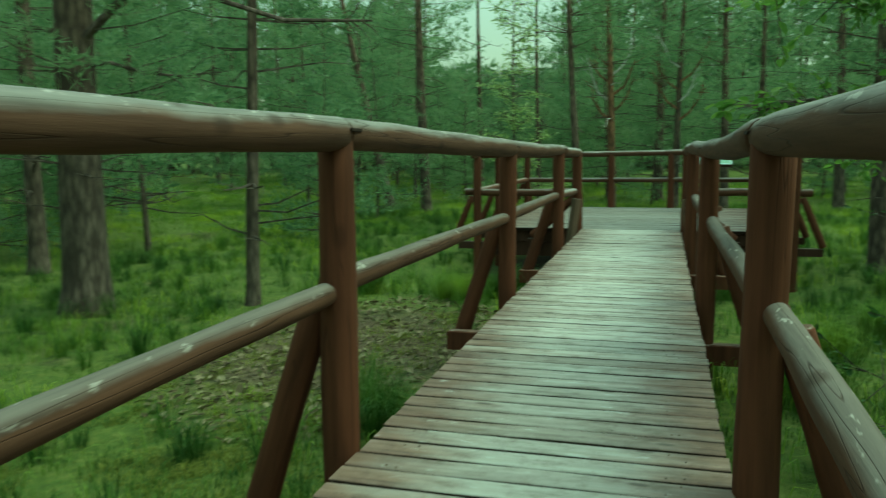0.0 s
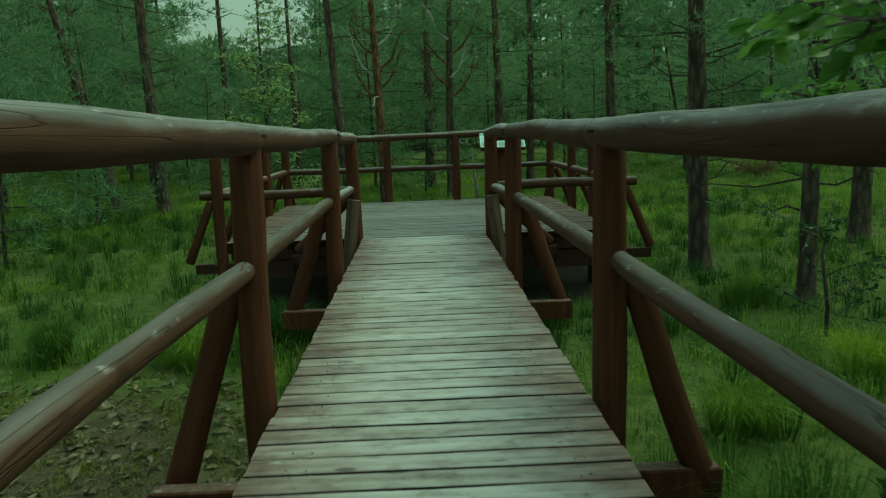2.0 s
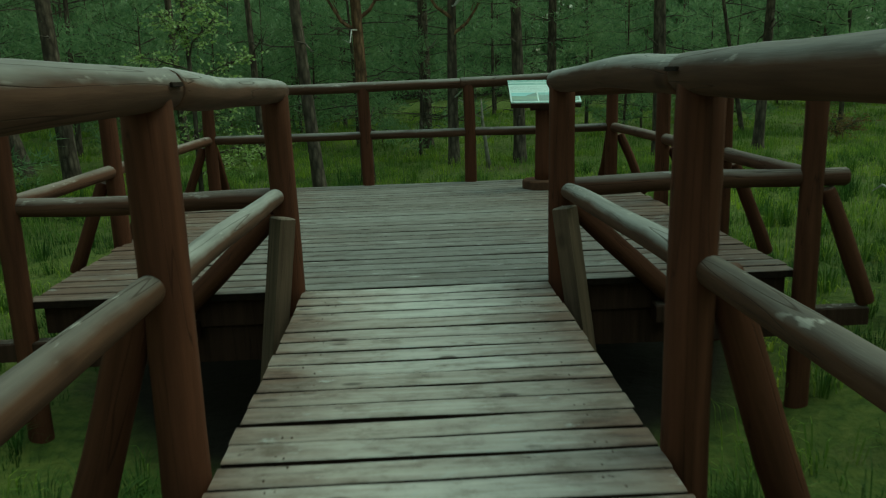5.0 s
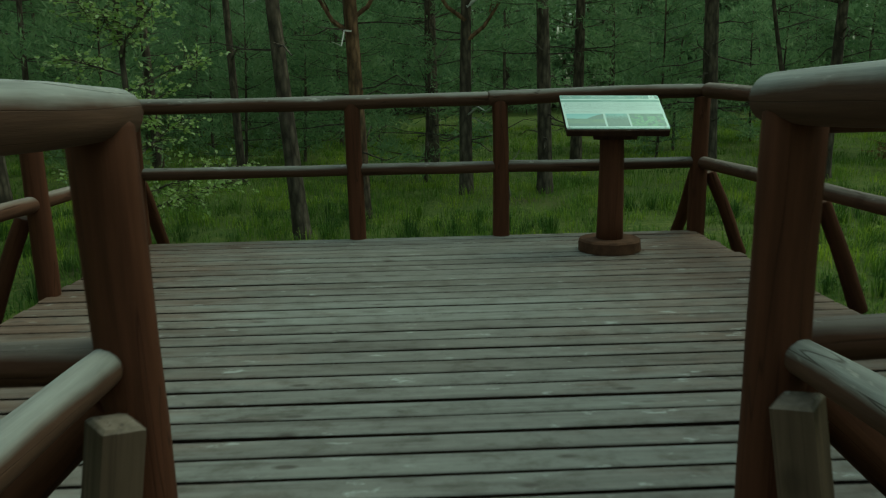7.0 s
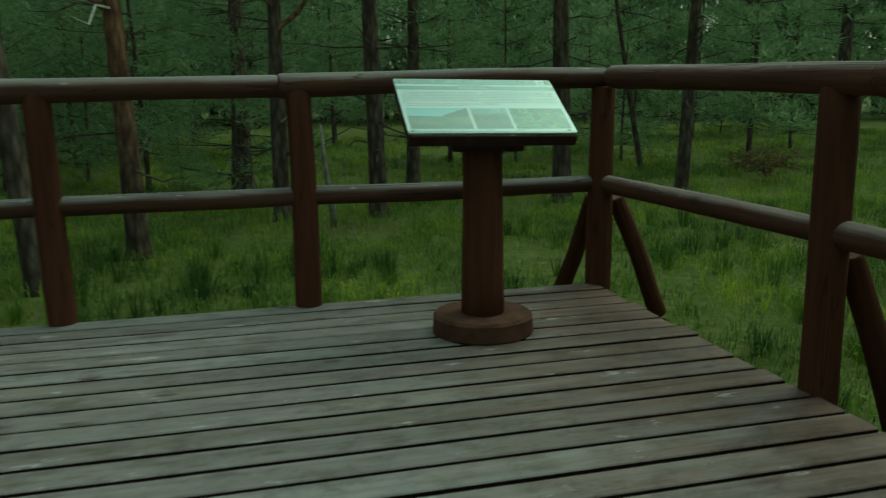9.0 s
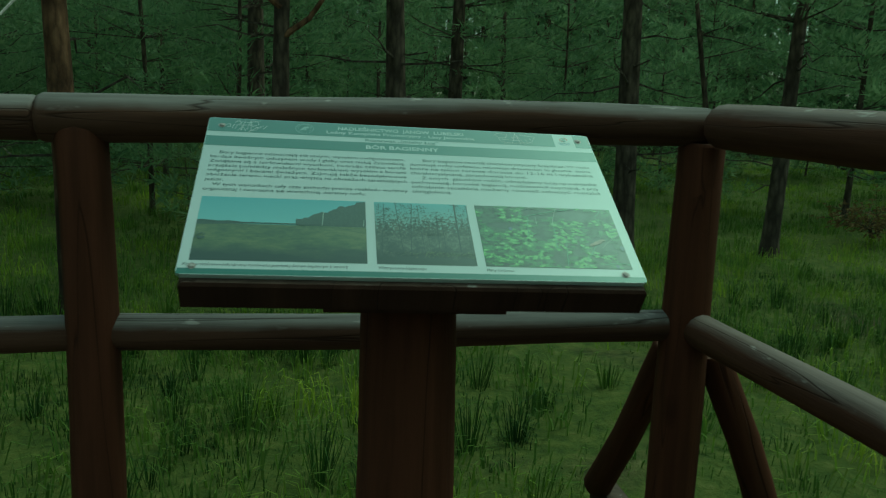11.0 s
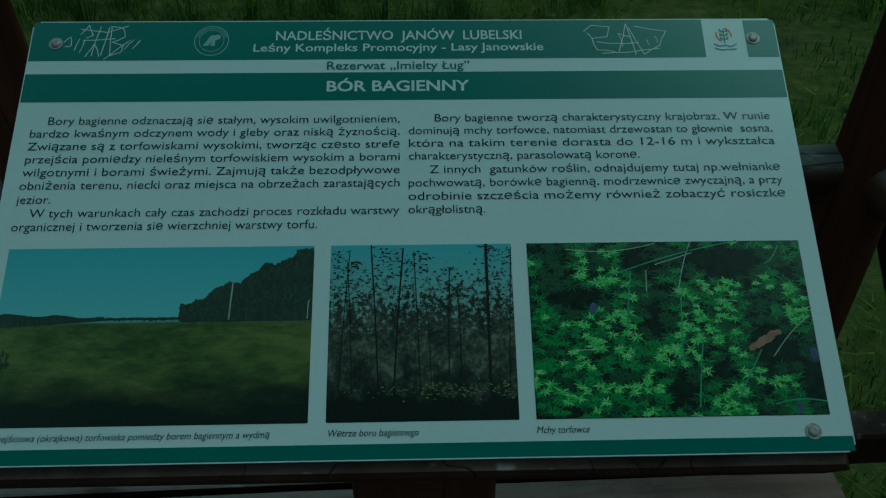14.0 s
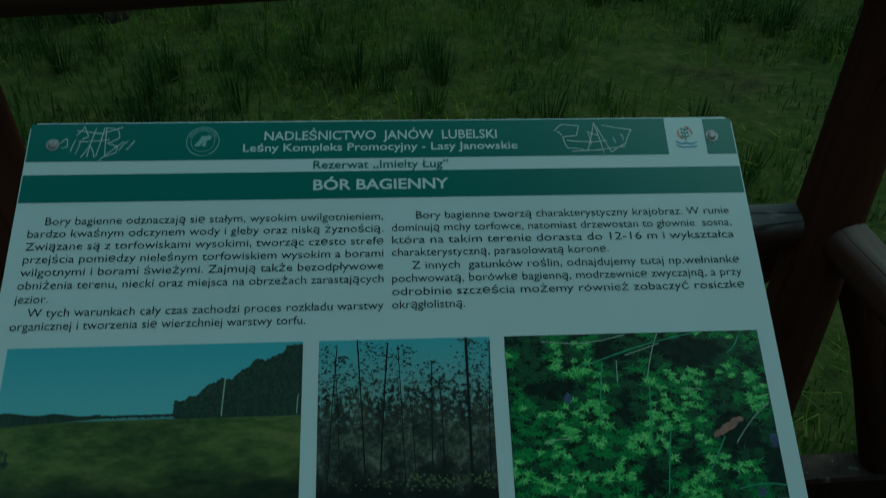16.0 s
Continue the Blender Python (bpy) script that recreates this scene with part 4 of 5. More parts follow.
def photo_moss():
    rng = random.Random(23)
    x0, x1 = lim = PHOTO_X[2]
    w, h = x1 - x0, PY1 - PY0
    ph = flat("photo", x0, PY0, x1, PY1, Z1, MOSS_P, "close photo of star-shaped green peat moss")

    def inside(x, y):
        return min(x1, max(x0, x)), min(PY1, max(PY0, y))

    def gap(t, f):
        holes = ((0.72, 0.88, 0.22, 0.12), (0.2, 0.67, 0.14, 0.08), (0.85, 0.36, 0.1, 0.14), (0.66, 0.25, 0.05, 0.1), (0.97, 0.15, 0.06, 0.16), (0.5, 0.12, 0.05, 0.1), (0.4, 0.86, 0.1, 0.06))
        return noise.noise((t * 5.5, f * 3.6, 5)) * 0.6 + sum(max(0.0, 1.1 - ((t - a) / p) ** 2 - ((f - b) / q) ** 2) for a, b, p, q in holes)
    for layer, (count, size, limit) in enumerate(((1000, 0.008, 0.6), (620, 0.0075, 0.2), (430, 0.0066, 0.05))):
        g = Geo()
        for i in range(count):
            t, f = rng.random(), rng.random()
            if gap(t, f) > limit:
                continue
            cx, cy = x0 + w * t, PY0 + h * f
            z = Z2 + 0.00013 * layer + 0.0001 * rng.random()
            big = size * rng.uniform(0.7, 1.25)
            n, a0 = rng.randint(7, 10), rng.uniform(0, 6.28)
            for k in range(n):
                a = a0 + 6.283 * k / n + rng.uniform(-0.25, 0.25)
                ln = big * rng.uniform(0.55, 1.1)
                ex, ey = inside(cx + ln * math.cos(a), cy + ln * 0.68 * math.sin(a))
                sx, sy = -math.sin(a) * 0.00075, math.cos(a) * 0.00075
                mx, my = cx + (ex - cx) * 0.4, cy + (ey - cy) * 0.4
                q = [inside(cx, cy), inside(mx + sx, my + sy), (ex, ey), inside(mx - sx, my - sy)]
                g.poly([(px, py, z + 0.000002 * k) for px, py in q])
        part("printed_moss", g.mesh("printed_moss", LEAVES_P[layer]), ph)

    def stalks(lines, width, mat):
        for t0, f0, bend, t1, f1 in lines:
            g, pts = Geo(), []
            for k in range(9):
                u = k / 8
                px, py = inside(x0 + w * (t0 + (t1 - t0) * u), PY0 + h * (f0 + (f1 - f0) * u + bend * math.sin(math.pi * u)))
                pts.append((px, py))
            ribbon(g, pts, width, Z4 + 0.0001)
            part("printed_stalk", g.mesh("printed_stalk", mat), ph)
    stalks(((0.14, 0.96, -0.03, 0.47, 0.99), (0.53, 0.68, 0.03, 0.6, 1.0), (0.42, 0.7, 0.0, 0.425, 0.83), (0.46, 0.86, 0.0, 0.6, 0.93), (0.84, 0.32, 0.02, 0.99, 0.55), (0.12, 0.35, 0.01, 0.22, 0.37), (0.66, 0.65, 0.0, 0.74, 0.64)), 0.0008, PALE_P)
    stalks(((0.3, 0.8, 0.02, 0.77, 1.0), (0.34, 0.5, 0.03, 0.37, 0.82), (0.56, 0.05, 0.02, 0.6, 0.42), (0.7, 0.1, 0.0, 0.8, 0.36), (0.52, 0.3, 0.0, 0.54, 0.66), (0.82, 0.06, 0.02, 1.0, 0.07), (0.86, 0.86, -0.02, 0.92, 0.97)), 0.0011, STALK_P)
    g = Geo()
    for k in range(9):
        dab(g, x0 + w * (0.77 + 0.012 * k), PY0 + h * (0.37 + 0.011 * k), 0.0052 - 0.0004 * abs(k - 4), 0.75, Z4, rng, lim, 7)
    part("printed_leaf", g.mesh("printed_leaf", BROWN_P), ph)
    for t, f, r in ((0.225, 0.61, 0.004), (0.985, 0.33, 0.005), (0.9, 0.04, 0.004)):
        g = Geo()
        dab(g, x0 + w * t, PY0 + h * f, r, 1.2, Z4, rng, lim, 6)
        part("printed_stone", g.mesh("printed_stone", SLATE_P), ph)


photo_field()
photo_wood()
photo_moss()


# ---- trees ----


def burst(cg, c, d, size, k, rng, width):
    """A tuft of needles: k thin blades fanning round the direction d."""
    for _ in range(k):
        v = Vector((rng.gauss(0, 1), rng.gauss(0, 1), rng.gauss(0.1, 0.9))).normalized()
        v = (v + d * 0.8).normalized()
        L = size * rng.uniform(0.6, 1.15)
        s = v.orthogonal().normalized()
        s = s * math.cos(1.0) + v.cross(s) * math.sin(rng.uniform(0, 3.1))
        s *= width * rng.uniform(0.6, 1.2)
        b = len(cg.v)
        m2 = c + v * L * 0.3
        cg.v.extend((m2 + s, c + v * L, m2 - s))
        cg.f.append((b, b + 1, b + 2))


def pine_meshes(seed, h, r, base, spread, whorl, tuft, k, width, lean=(0, 0), red=False, dead=10, crook=0.12, pale=0, tuft_size=0.2):
    rng = random.Random(seed)
    tg, bg, cg, pg = Geo(), Geo(), Geo(), Geo()
    n = 12
    ph = rng.uniform(0, 6.28)

    def axis(t):
        return Vector((lean[0] * t * h + crook * math.sin(3.2 * t + ph) - crook * math.sin(ph), lean[1] * t * h + crook * math.cos(2.6 * t + ph) - crook * math.cos(ph), t * h))
    ts = [0, 0.012, 0.03, 0.06] + [0.06 + 0.94 * i / n for i in range(1, n + 1)]
    flare = [1.45, 1.2, 1.06, 1.0]
    tg.tube([axis(t) for t in ts], [r * (flare[i] if i < 4 else 1) * (1 - 0.9 * t ** 1.1) for i, t in enumerate(ts)], 12, True, 0.05, rng)
    for i in range(dead):
        t = rng.uniform(0.1, max(0.16, base / h))
        a, L = rng.uniform(0, 6.28), rng.uniform(0.3, 1.3)
        p = axis(t)
        d = Vector((math.cos(a), math.sin(a), rng.uniform(-0.25, 0.35))).normalized()
        pts = [p, p + d * L * 0.4 + Vector((0, 0, rng.uniform(-0.06, 0.08))), p + d * L * 0.75 + Vector((rng.uniform(-0.1, 0.1), rng.uniform(-0.1, 0.1), rng.uniform(-0.1, 0.12))), p + d * L]
        (pg if i < pale else bg).tube(pts, [0.017, 0.012, 0.008, 0.003], 4, False)
        q = pts[1]
        bg.tube([q, q + (d + Vector((d.y, -d.x, 0.3))) * L * 0.22], [0.007, 0.002], 3, False)
    z = base
    while z < h - 0.2:
        t = z / h
        up = (z - base) / max(0.1, h - base)
        reach = spread * (0.35 + 0.9 * math.sin(math.pi * min(1, 0.18 + up * 0.82)) ** 0.8) * (1.05 - 0.75 * up)
        for _ in range(rng.randint(3, 5)):
            a = rng.uniform(0, 6.28)
            L = reach * rng.uniform(0.55, 1.15)
            p = axis(t)
            rise = rng.uniform(-0.05, 0.3) + 0.5 * up
            d = Vector((math.cos(a), math.sin(a), rise)).normalized()
            sag = Vector((0, 0, -0.12 * L))
            pts = [p, p + d * L * 0.5 + sag * 0.4, p + d * L + sag * 0.2]
            bg.tube(pts, [0.016 * (1 - 0.6 * up), 0.008, 0.003], 4, False)
            for j in range(max(2, int(tuft * L / spread * (0.5 if z > 5.2 else 1.0)))):
                f = rng.uniform(0.3, 1.0)
                q = p.lerp(pts[2], f) + Vector((rng.gauss(0, 0.13), rng.gauss(0, 0.13), rng.gauss(0.03, 0.09))) * (0.4 + L * 0.5)
                burst(cg, q, (d + Vector((0, 0, 0.35))).normalized(), tuft_size, k, rng, width)
        z += whorl * rng.uniform(0.7, 1.3)
    return tg, bg, cg, pg, red


def pine(seed, m, label, group="pine trees", **kw):
    tg, bg, cg, pg, red = pine_meshes(seed, **kw)
    tree = thing("pine_tree", m, label, "tree", group)
    part("trunk", tg.mesh("trunk", BARK_RED if red else BARK, True), tree)
    if bg.f:
        tagged(part("branching", bg.mesh("branching", TWIG), tree), kind="stuff")
    if pg.f:
        tagged(part("bare_branch", pg.mesh("bare_branch", PALE_TWIG), tree, None, "barkless pale dead branch"), kind="stuff")
    if cg.f:
        part("crown", cg.mesh("crown", NEEDLE), tree)
    return tree


def at(x, y, turn=0.0, scale=1.0):
    return Matrix.Translation((x, y, ground_z(x, y) - 0.08)) @ Matrix.Rotation(turn, 4, "Z") @ Matrix.Scale(scale, 4)


# trees that can be told apart: x, y, trunk radius, height, lean, first live branch, red bark, dead twigs
NAMED = ((-5.7, -4.1, 0.25, 12, (0.0, 0.0), 2.4, False, 16, 0), (-4.15, -3.2, 0.085, 8, (0.01, 0.0), 3.0, False, 14, 0), (-8.4, -1.9, 0.14, 10, (0.02, 0), 2.6, False, 14, 0),
         (-5.8, 9.2, 0.15, 11, (-0.02, 0.0), 4.6, False, 10, 0), (-7.6, 11.4, 0.15, 9, (-0.22, 0.0), 3.6, False, 8, 0),
         (3.36, 0.85, 0.125, 10, (0.0, 0.02), 2.9, False, 16, 1), (3.75, -1.0, 0.09, 8, (0.02, 0.0), 2.2, False, 14, 0), (6.1, 2.2, 0.14, 10, (0.0, 0.0), 2.8, False, 16, 1),
         (-1.45, 7.6, 0.105, 9, (-0.055, 0.0), 4.2, False, 6, 0), (-0.8, 8.85, 0.115, 9, (-0.02, 0.01), 3.9, True, 16, 3), (0.75, 10.8, 0.11, 9, (0.01, 0.0), 4.0, False, 14, 3),
         (2.0, 10.6, 0.125, 9, (0.0, 0.0), 3.0, False, 12, 0), (4.9, 11.3, 0.145, 10, (-0.01, 0.0), 3.2, False, 14, 0), (6.9, 11.3, 0.11, 9, (0.015, 0.0), 3.0, False, 12, 0),
         (8.0, 14.6, 0.06, 7, (-0.17, 0.0), 4.0, False, 4, 0), (13.5, 15.7, 0.16, 11, (0, 0), 3.0, False, 12, 0),
         (-5.75, 15.8, 0.11, 10, (0, 0), 7.6, False, 22, 0), (0.3, 14.0, 0.15, 9, (0.02, 0), 3.0, False, 10, 1), (-3.2, 12.5, 0.08, 8.5, (0.0, 0), 6.6, False, 20, 0), (3.1, 13.6, 0.12, 9, (0.0, 0), 2.4, False, 10, 0))
named_trees = []
for i, (x, y, r, h, lean, base, red, dead, pale) in enumerate(NAMED):
    lab = "tall pine with orange flaking bark and bare dead branches" if red else "leaning pine with dark scaly bark" if abs(lean[0]) > 0.04 else "pine with grey-brown bark, dead lower twigs and green needles"
    named_trees.append(pine(1000 + i, at(x, y), lab, h=h, r=r, base=base, spread=1.5, whorl=0.42, tuft=18, k=12, width=0.013, lean=lean, red=red, dead=dead, crook=0.07, pale=pale))

# two dead limbs reaching out from the thick trunk
def dead_limb(tree, pts, r, label):
    rng = random.Random(int(pts[0][2] * 100))
    g = Geo()
    g.tube(pts, [r, r * 0.8, r * 0.6, r * 0.45, r * 0.2], 7, False, 0.05, rng)
    for i in range(9):
        k = rng.randrange(1, 4)
        p = Vector(pts[k]).lerp(Vector(pts[k + 1]), rng.random())
        d = Vector((rng.uniform(0.1, 0.6), rng.uniform(-0.4, 0.4), rng.uniform(-0.35, 0.3))) * 0.7
        g.tube([p, p + d * 0.6 + Vector((0, 0, 0.04)), p + d], [0.009, 0.006, 0.002], 4, False)
    part("limb", g.mesh("limb", TWIG), tree, None, label)


big = next(o for o in scene.objects if o.name == "pine_tree")
dead_limb(big, [(0.2, 0, 3.05), (0.75, 0.05, 3.5), (1.5, 0.1, 3.45), (2.4, 0.25, 3.15), (3.3, 0.4, 3.12)], 0.05, "long bare dead limb")
dead_limb(big, [(0.2, 0, 2.75), (0.5, 0, 2.78), (0.9, 0.05, 2.66), (1.3, 0.05, 2.62), (1.75, 0.1, 2.65)], 0.025, "short bare dead limb")


def bare_forks(tree, seed, lean, limbs):
    """Bare limbs that curve upwards from the trunk: height, direction, reach, thickness, barkless."""
    rng = random.Random(seed)
    for z, a, reach, r, pale in limbs:
        reach, r = reach * 1.2, r * 1.25
        d = Vector((math.cos(a), math.sin(a), 0))
        p = Vector((lean * z, 0, z))
        bend = rng.uniform(0.8, 1.2)
        pts = [p, p + d * reach * 0.3 + Vector((0, 0, reach * 0.22)), p + d * reach * 0.52 * bend + Vector((0, 0, reach * 0.62)), p + d * reach * 0.62 + Vector((rng.uniform(-0.1, 0.1), 0, reach * 1.1))]
        g = Geo()
        g.tube(pts, [r, r * 0.8, r * 0.55, r * 0.2], 7, False, 0.06, rng)
        for k in range(6):
            q = pts[1].lerp(pts[3], rng.uniform(0.1, 0.9))
            e = d * rng.uniform(0.05, 0.3) + Vector((rng.uniform(-0.15, 0.15), rng.uniform(-0.15, 0.15), rng.uniform(0.0, 0.3)))
            g.tube([q, q + e * 0.6, q + e], [r * 0.35, r * 0.25, 0.002], 4, False)
        part("limb", g.mesh("limb", PALE_TWIG if pale else BARK_RED), tree, None, "barkless pale dead limb" if pale else "bare orange-brown limb")


bare_forks(named_trees[9], 5, -0.02, ((2.5, 2.9, 0.75, 0.03, False), (2.7, 0.3, 0.6, 0.028, False), (2.95, 3.3, 0.9, 0.026, True), (3.1, 0.1, 0.9, 0.03, False), (3.4, 2.8, 0.8, 0.026, False), (3.6, 0.4, 0.7, 0.024, True), (3.8, 3.4, 0.6, 0.022, False)))
bare_forks(named_trees[10], 6, 0.01, ((2.5, 0.2, 0.8, 0.03, False), (2.8, 3.0, 0.8, 0.03, False), (3.0, 0.5, 0.7, 0.026, True), (3.3, 2.7, 0.8, 0.026, False), (3.5, 0.1, 0.9, 0.026, False), (3.9, 3.2, 0.7, 0.024, True)))

# the wood behind them: five kinds of pine, copied
KINDS = [dict(h=9.5, r=0.062, base=1.5, spread=2.0, whorl=0.5, tuft=20, k=9, width=0.022, tuft_size=0.3, dead=8),
         dict(h=8.0, r=0.05, base=0.9, spread=1.8, whorl=0.45, tuft=19, k=9, width=0.022, tuft_size=0.3, dead=6),
         dict(h=11.0, r=0.07, base=2.8, spread=2.0, whorl=0.55, tuft=20, k=9, width=0.022, tuft_size=0.3, dead=12),
         dict(h=5.0, r=0.038, base=0.4, spread=1.5, whorl=0.36, tuft=15, k=9, width=0.02, tuft_size=0.28, dead=2),
         dict(h=6.8, r=0.044, base=0.6, spread=1.7, whorl=0.42, tuft=15, k=9, width=0.02, tuft_size=0.28, dead=4)]
LABELS = ("tall pine in the wood with grey-brown bark", "bushy pine with low green branches", "tall pine with a high crown over a bare trunk",
          "young pine with needles almost to the ground", "half-grown bushy green pine in the wood")


def open_ground(x, y):
    """True where no tree of the wood may stand."""
    if abs(x) < 3.6 and -17 < y < 6.5:
        return True
    if -5.5 < x < 11 and y > 1 and y < 11:
        return True
    if x < 0 and -9 < y < 2 and x > -7:
        return True
    return any((x - t[0]) ** 2 + (y - t[1]) ** 2 < 1.4 for t in NAMED)


rng = random.Random(7)
models, count = {}, 0
spots = []
while count < 265:
    a, d = rng.uniform(0, 2 * math.pi), 7 + 33 * rng.random() ** 0.8
    x, y = d * math.sin(a), d * math.cos(a) - 1.0
    if open_ground(x, y) or any((x - p) ** 2 + (y - q) ** 2 < 1.7 for p, q in spots):
        continue
    if y < -8 and rng.random() < 0.6:
        continue
    kind = rng.choice((0, 1, 1, 1, 2, 3, 3, 4, 4, 4))
    az = math.degrees(math.atan2(x, y + 9))
    if count >= 232 and not (-20 < az < -4 and y > 14):
        continue
    if -16.5 < az < -7 and y > 0:
        kind = 3
        if d < 12:
            continue
    spots.append((x, y))
    count += 1
    low = -16.5 < az < -7 and y > 0
    m = at(x, y, rng.uniform(0, 6.28), rng.uniform(0.85, 1.1) * (1.12 if d > 25 else 1.0) if low else rng.uniform(0.8, 1.2))
    if kind not in models:
        models[kind] = pine(50 + kind, m, LABELS[kind], "wood of pines", **KINDS[kind])
    else:
        copy_thing(models[kind], m)

# unseen pines added close along the start of the boardwalk to shade it
for x, y, k in ((4.6, -11.6, 0), (4.4, -14.0, 1), (-4.6, -14.2, 1)):
    copy_thing(models[k], at(x, y, x * 7))


# a bushy young pine among the trunks beyond the platform
copy_thing(models[3], at(-0.75, 14.6, 2.0, 0.36))


def dead_sapling():
    """A thin dead stem without bark, leaning, with two broken twigs."""
    rng = random.Random(15)
    g = Geo()
    g.tube([(0, 0, -0.05), (-0.05, 0.02, 0.45), (-0.11, 0.0, 0.9), (-0.13, 0.03, 1.35)], [0.05, 0.038, 0.03, 0.01], 8, True, 0.12, rng)
    tree = thing("dead_sapling", at(1.35, 10.0), "thin dead sapling stem, grey and barkless", "dead tree")
    part("stem", g.mesh("stem", DEAD_WOOD, True), tree)
    for z, dx, dz in ((0.6, 0.3, 0.35), (1.0, -0.25, 0.2)):
        g = Geo()
        g.tube([(-0.12 * z, 0, z), (-0.12 * z + dx * 0.6, 0.03, z + dz * 0.4), (-0.12 * z + dx, 0.05, z + dz)], [0.012, 0.008, 0.003], 5, False)
        part("twig", g.mesh("twig", DEAD_WOOD), tree)


dead_sapling()


def far_wood():
    """The distant wood: trunks and needle masses beyond the trees that can be counted."""
    rng = random.Random(31)
    g, t = Geo(), Geo()
    for i in range(620):
        a, d = rng.uniform(-1.2, 1.4) if i < 420 else rng.uniform(0, 2 * math.pi), rng.uniform(40, 60)
        x, y = d * math.sin(a), d * math.cos(a)
        az = math.degrees(math.atan2(x, y + 9))
        h = rng.uniform(5.0, 6.8) if -16.5 < az < -7 else rng.uniform(9, 14)
        z0 = ground_z(x, y)
        t.tube([(x, y, z0 - 0.1), (x, y, z0 + h * 0.9)], [0.16, 0.04], 5, False)
        for j in range(100):
            f = rng.random()
            w = 2.3 * (1.1 - f * 0.8)
            c = Vector((x + rng.gauss(0, w * 0.5), y + rng.gauss(0, w * 0.5), z0 + 0.6 + f * (h - 0.4)))
            burst(g, c, Vector((0, 0, 1)), 0.9, 4, rng, 0.17)
    tagged(part("far_wood", g.mesh("far_wood", NEEDLE)), "dense green pine wood in the distance", "woodland", kind="stuff")
    tagged(part("far_trunks", t.mesh("far_trunks", BARK)), "grey-brown trunks of the distant pines", "woodland", kind="stuff")


far_wood()


def leaf(cg, p, d, size, rng, wide=0.55, tilt=0.4):
    """A pointed oval leaf, folded a little along its midrib."""
    d = d.normalized()
    s = d.cross(Vector((rng.gauss(0, tilt), rng.gauss(0, tilt), 1))).normalized()
    n = s.cross(d) * 0.12 * size
    w = size * wide * 0.5
    b = len(cg.v)
    cg.v.extend((p, p + d * size * 0.35 + s * w + n, p + d * size * 0.75 + s * w * 0.7 + n, p + d * size, p + d * size * 0.75 - s * w * 0.7 + n, p + d * size * 0.35 - s * w + n, p + d * size * 0.5))
    for i in range(6):
        cg.f.append((b + 6, b + i, b + (i + 1) % 6))


def broadleaf(name, m, label, seed, limbs, size, per, mat, r=0.04, wide=0.55, h=3.2):
    """A slender tree whose limbs are given as (height, direction, reach, rise)."""
    rng = random.Random(seed)
    tg, bg, cg = Geo(), Geo(), Geo()
    tg.tube([(0, 0, -0.05), (0.02, 0.01, h * 0.3), (-0.03, 0.03, h * 0.65), (0.02, 0.0, h)], [r * 1.2, r, r * 0.7, r * 0.15], 10, True, 0.04, rng)
    for z, a, reach, rise in limbs:
        d = Vector((math.sin(a), math.cos(a), rise)).normalized()
        p = Vector((0, 0, z))
        pts = [p + d * reach * f + Vector((rng.uniform(-0.05, 0.05), rng.uniform(-0.05, 0.05), -0.25 * reach * f * f * 0.5)) for f in (0, 0.3, 0.65, 1.0)]
        bg.tube(pts, [r * 0.4, r * 0.3, r * 0.18, 0.002], 5, False)
        for j in range(int(per * reach)):
            f = rng.uniform(0.2, 1.0)
            i = min(2, int(f * 3))
            q = pts[i].lerp(pts[i + 1], f * 3 - i if f < 1 else 1)
            dd = (d * 0.6 + Vector((rng.gauss(0, 1), rng.gauss(0, 1), rng.gauss(-0.1, 0.45)))).normalized()
            tw = rng.uniform(0.1, 0.4)
            e = q + dd * tw
            bg.tube([q, e], [0.004, 0.0015], 3, False)
            for k in range(5):
                o = q.lerp(e, rng.uniform(0.25, 1.0))
                leaf(cg, o, dd + Vector((rng.gauss(0, 0.7), rng.gauss(0, 0.7), rng.gauss(-0.35, 0.3))), size * rng.uniform(0.7, 1.15), rng, wide, 1.3)
    tree = thing(name, m, label, "tree" if h > 2 else "shrub")
    part("trunk", tg.mesh("trunk", TWIG, True), tree)
    tagged(part("branching", bg.mesh("branching", TWIG), tree), kind="stuff")
    part("crown", cg.mesh("crown", mat), tree)
    return tree


rng = random.Random(12)
W = -math.pi / 2
TO_PATH = math.atan2(-1.3, -2.0)
broadleaf("broadleaf_tree", at(2.5, -5.45), "young broadleaf tree with glossy leaves reaching over the railing", 61,
          [(2.05, TO_PATH + 0.1, 2.2, 0.1), (2.25, TO_PATH - 0.2, 2.3, 0.12), (2.1, TO_PATH + 0.3, 2.2, 0.12), (2.5, TO_PATH - 0.1, 2.5, 0.1), (2.6, TO_PATH + 0.2, 2.5, 0.12), (2.9, TO_PATH, 2.4, 0.14), (2.3, TO_PATH - 0.4, 2.0, 0.1), (3.0, TO_PATH - 0.3, 2.3, 0.15), (3.3, TO_PATH, 2.2, 0.2)]
          + [(rng.uniform(1.6, 4.2), rng.uniform(0, 6.28), rng.uniform(0.9, 1.7), rng.uniform(0.1, 0.6)) for _ in range(14)], 0.078, 22, LEAF, 0.085, 0.6, 5.4)
broadleaf("shrub", at(1.5, -8.6), "dark leafy shrub hanging beside the railing", 65, [(rng.uniform(0.15, 0.7), rng.uniform(0, 6.28), rng.uniform(0.4, 0.7), rng.uniform(0.3, 0.9)) for _ in range(9)], 0.06, 16, DARK_LEAF, 0.015, 0.6, 0.9)
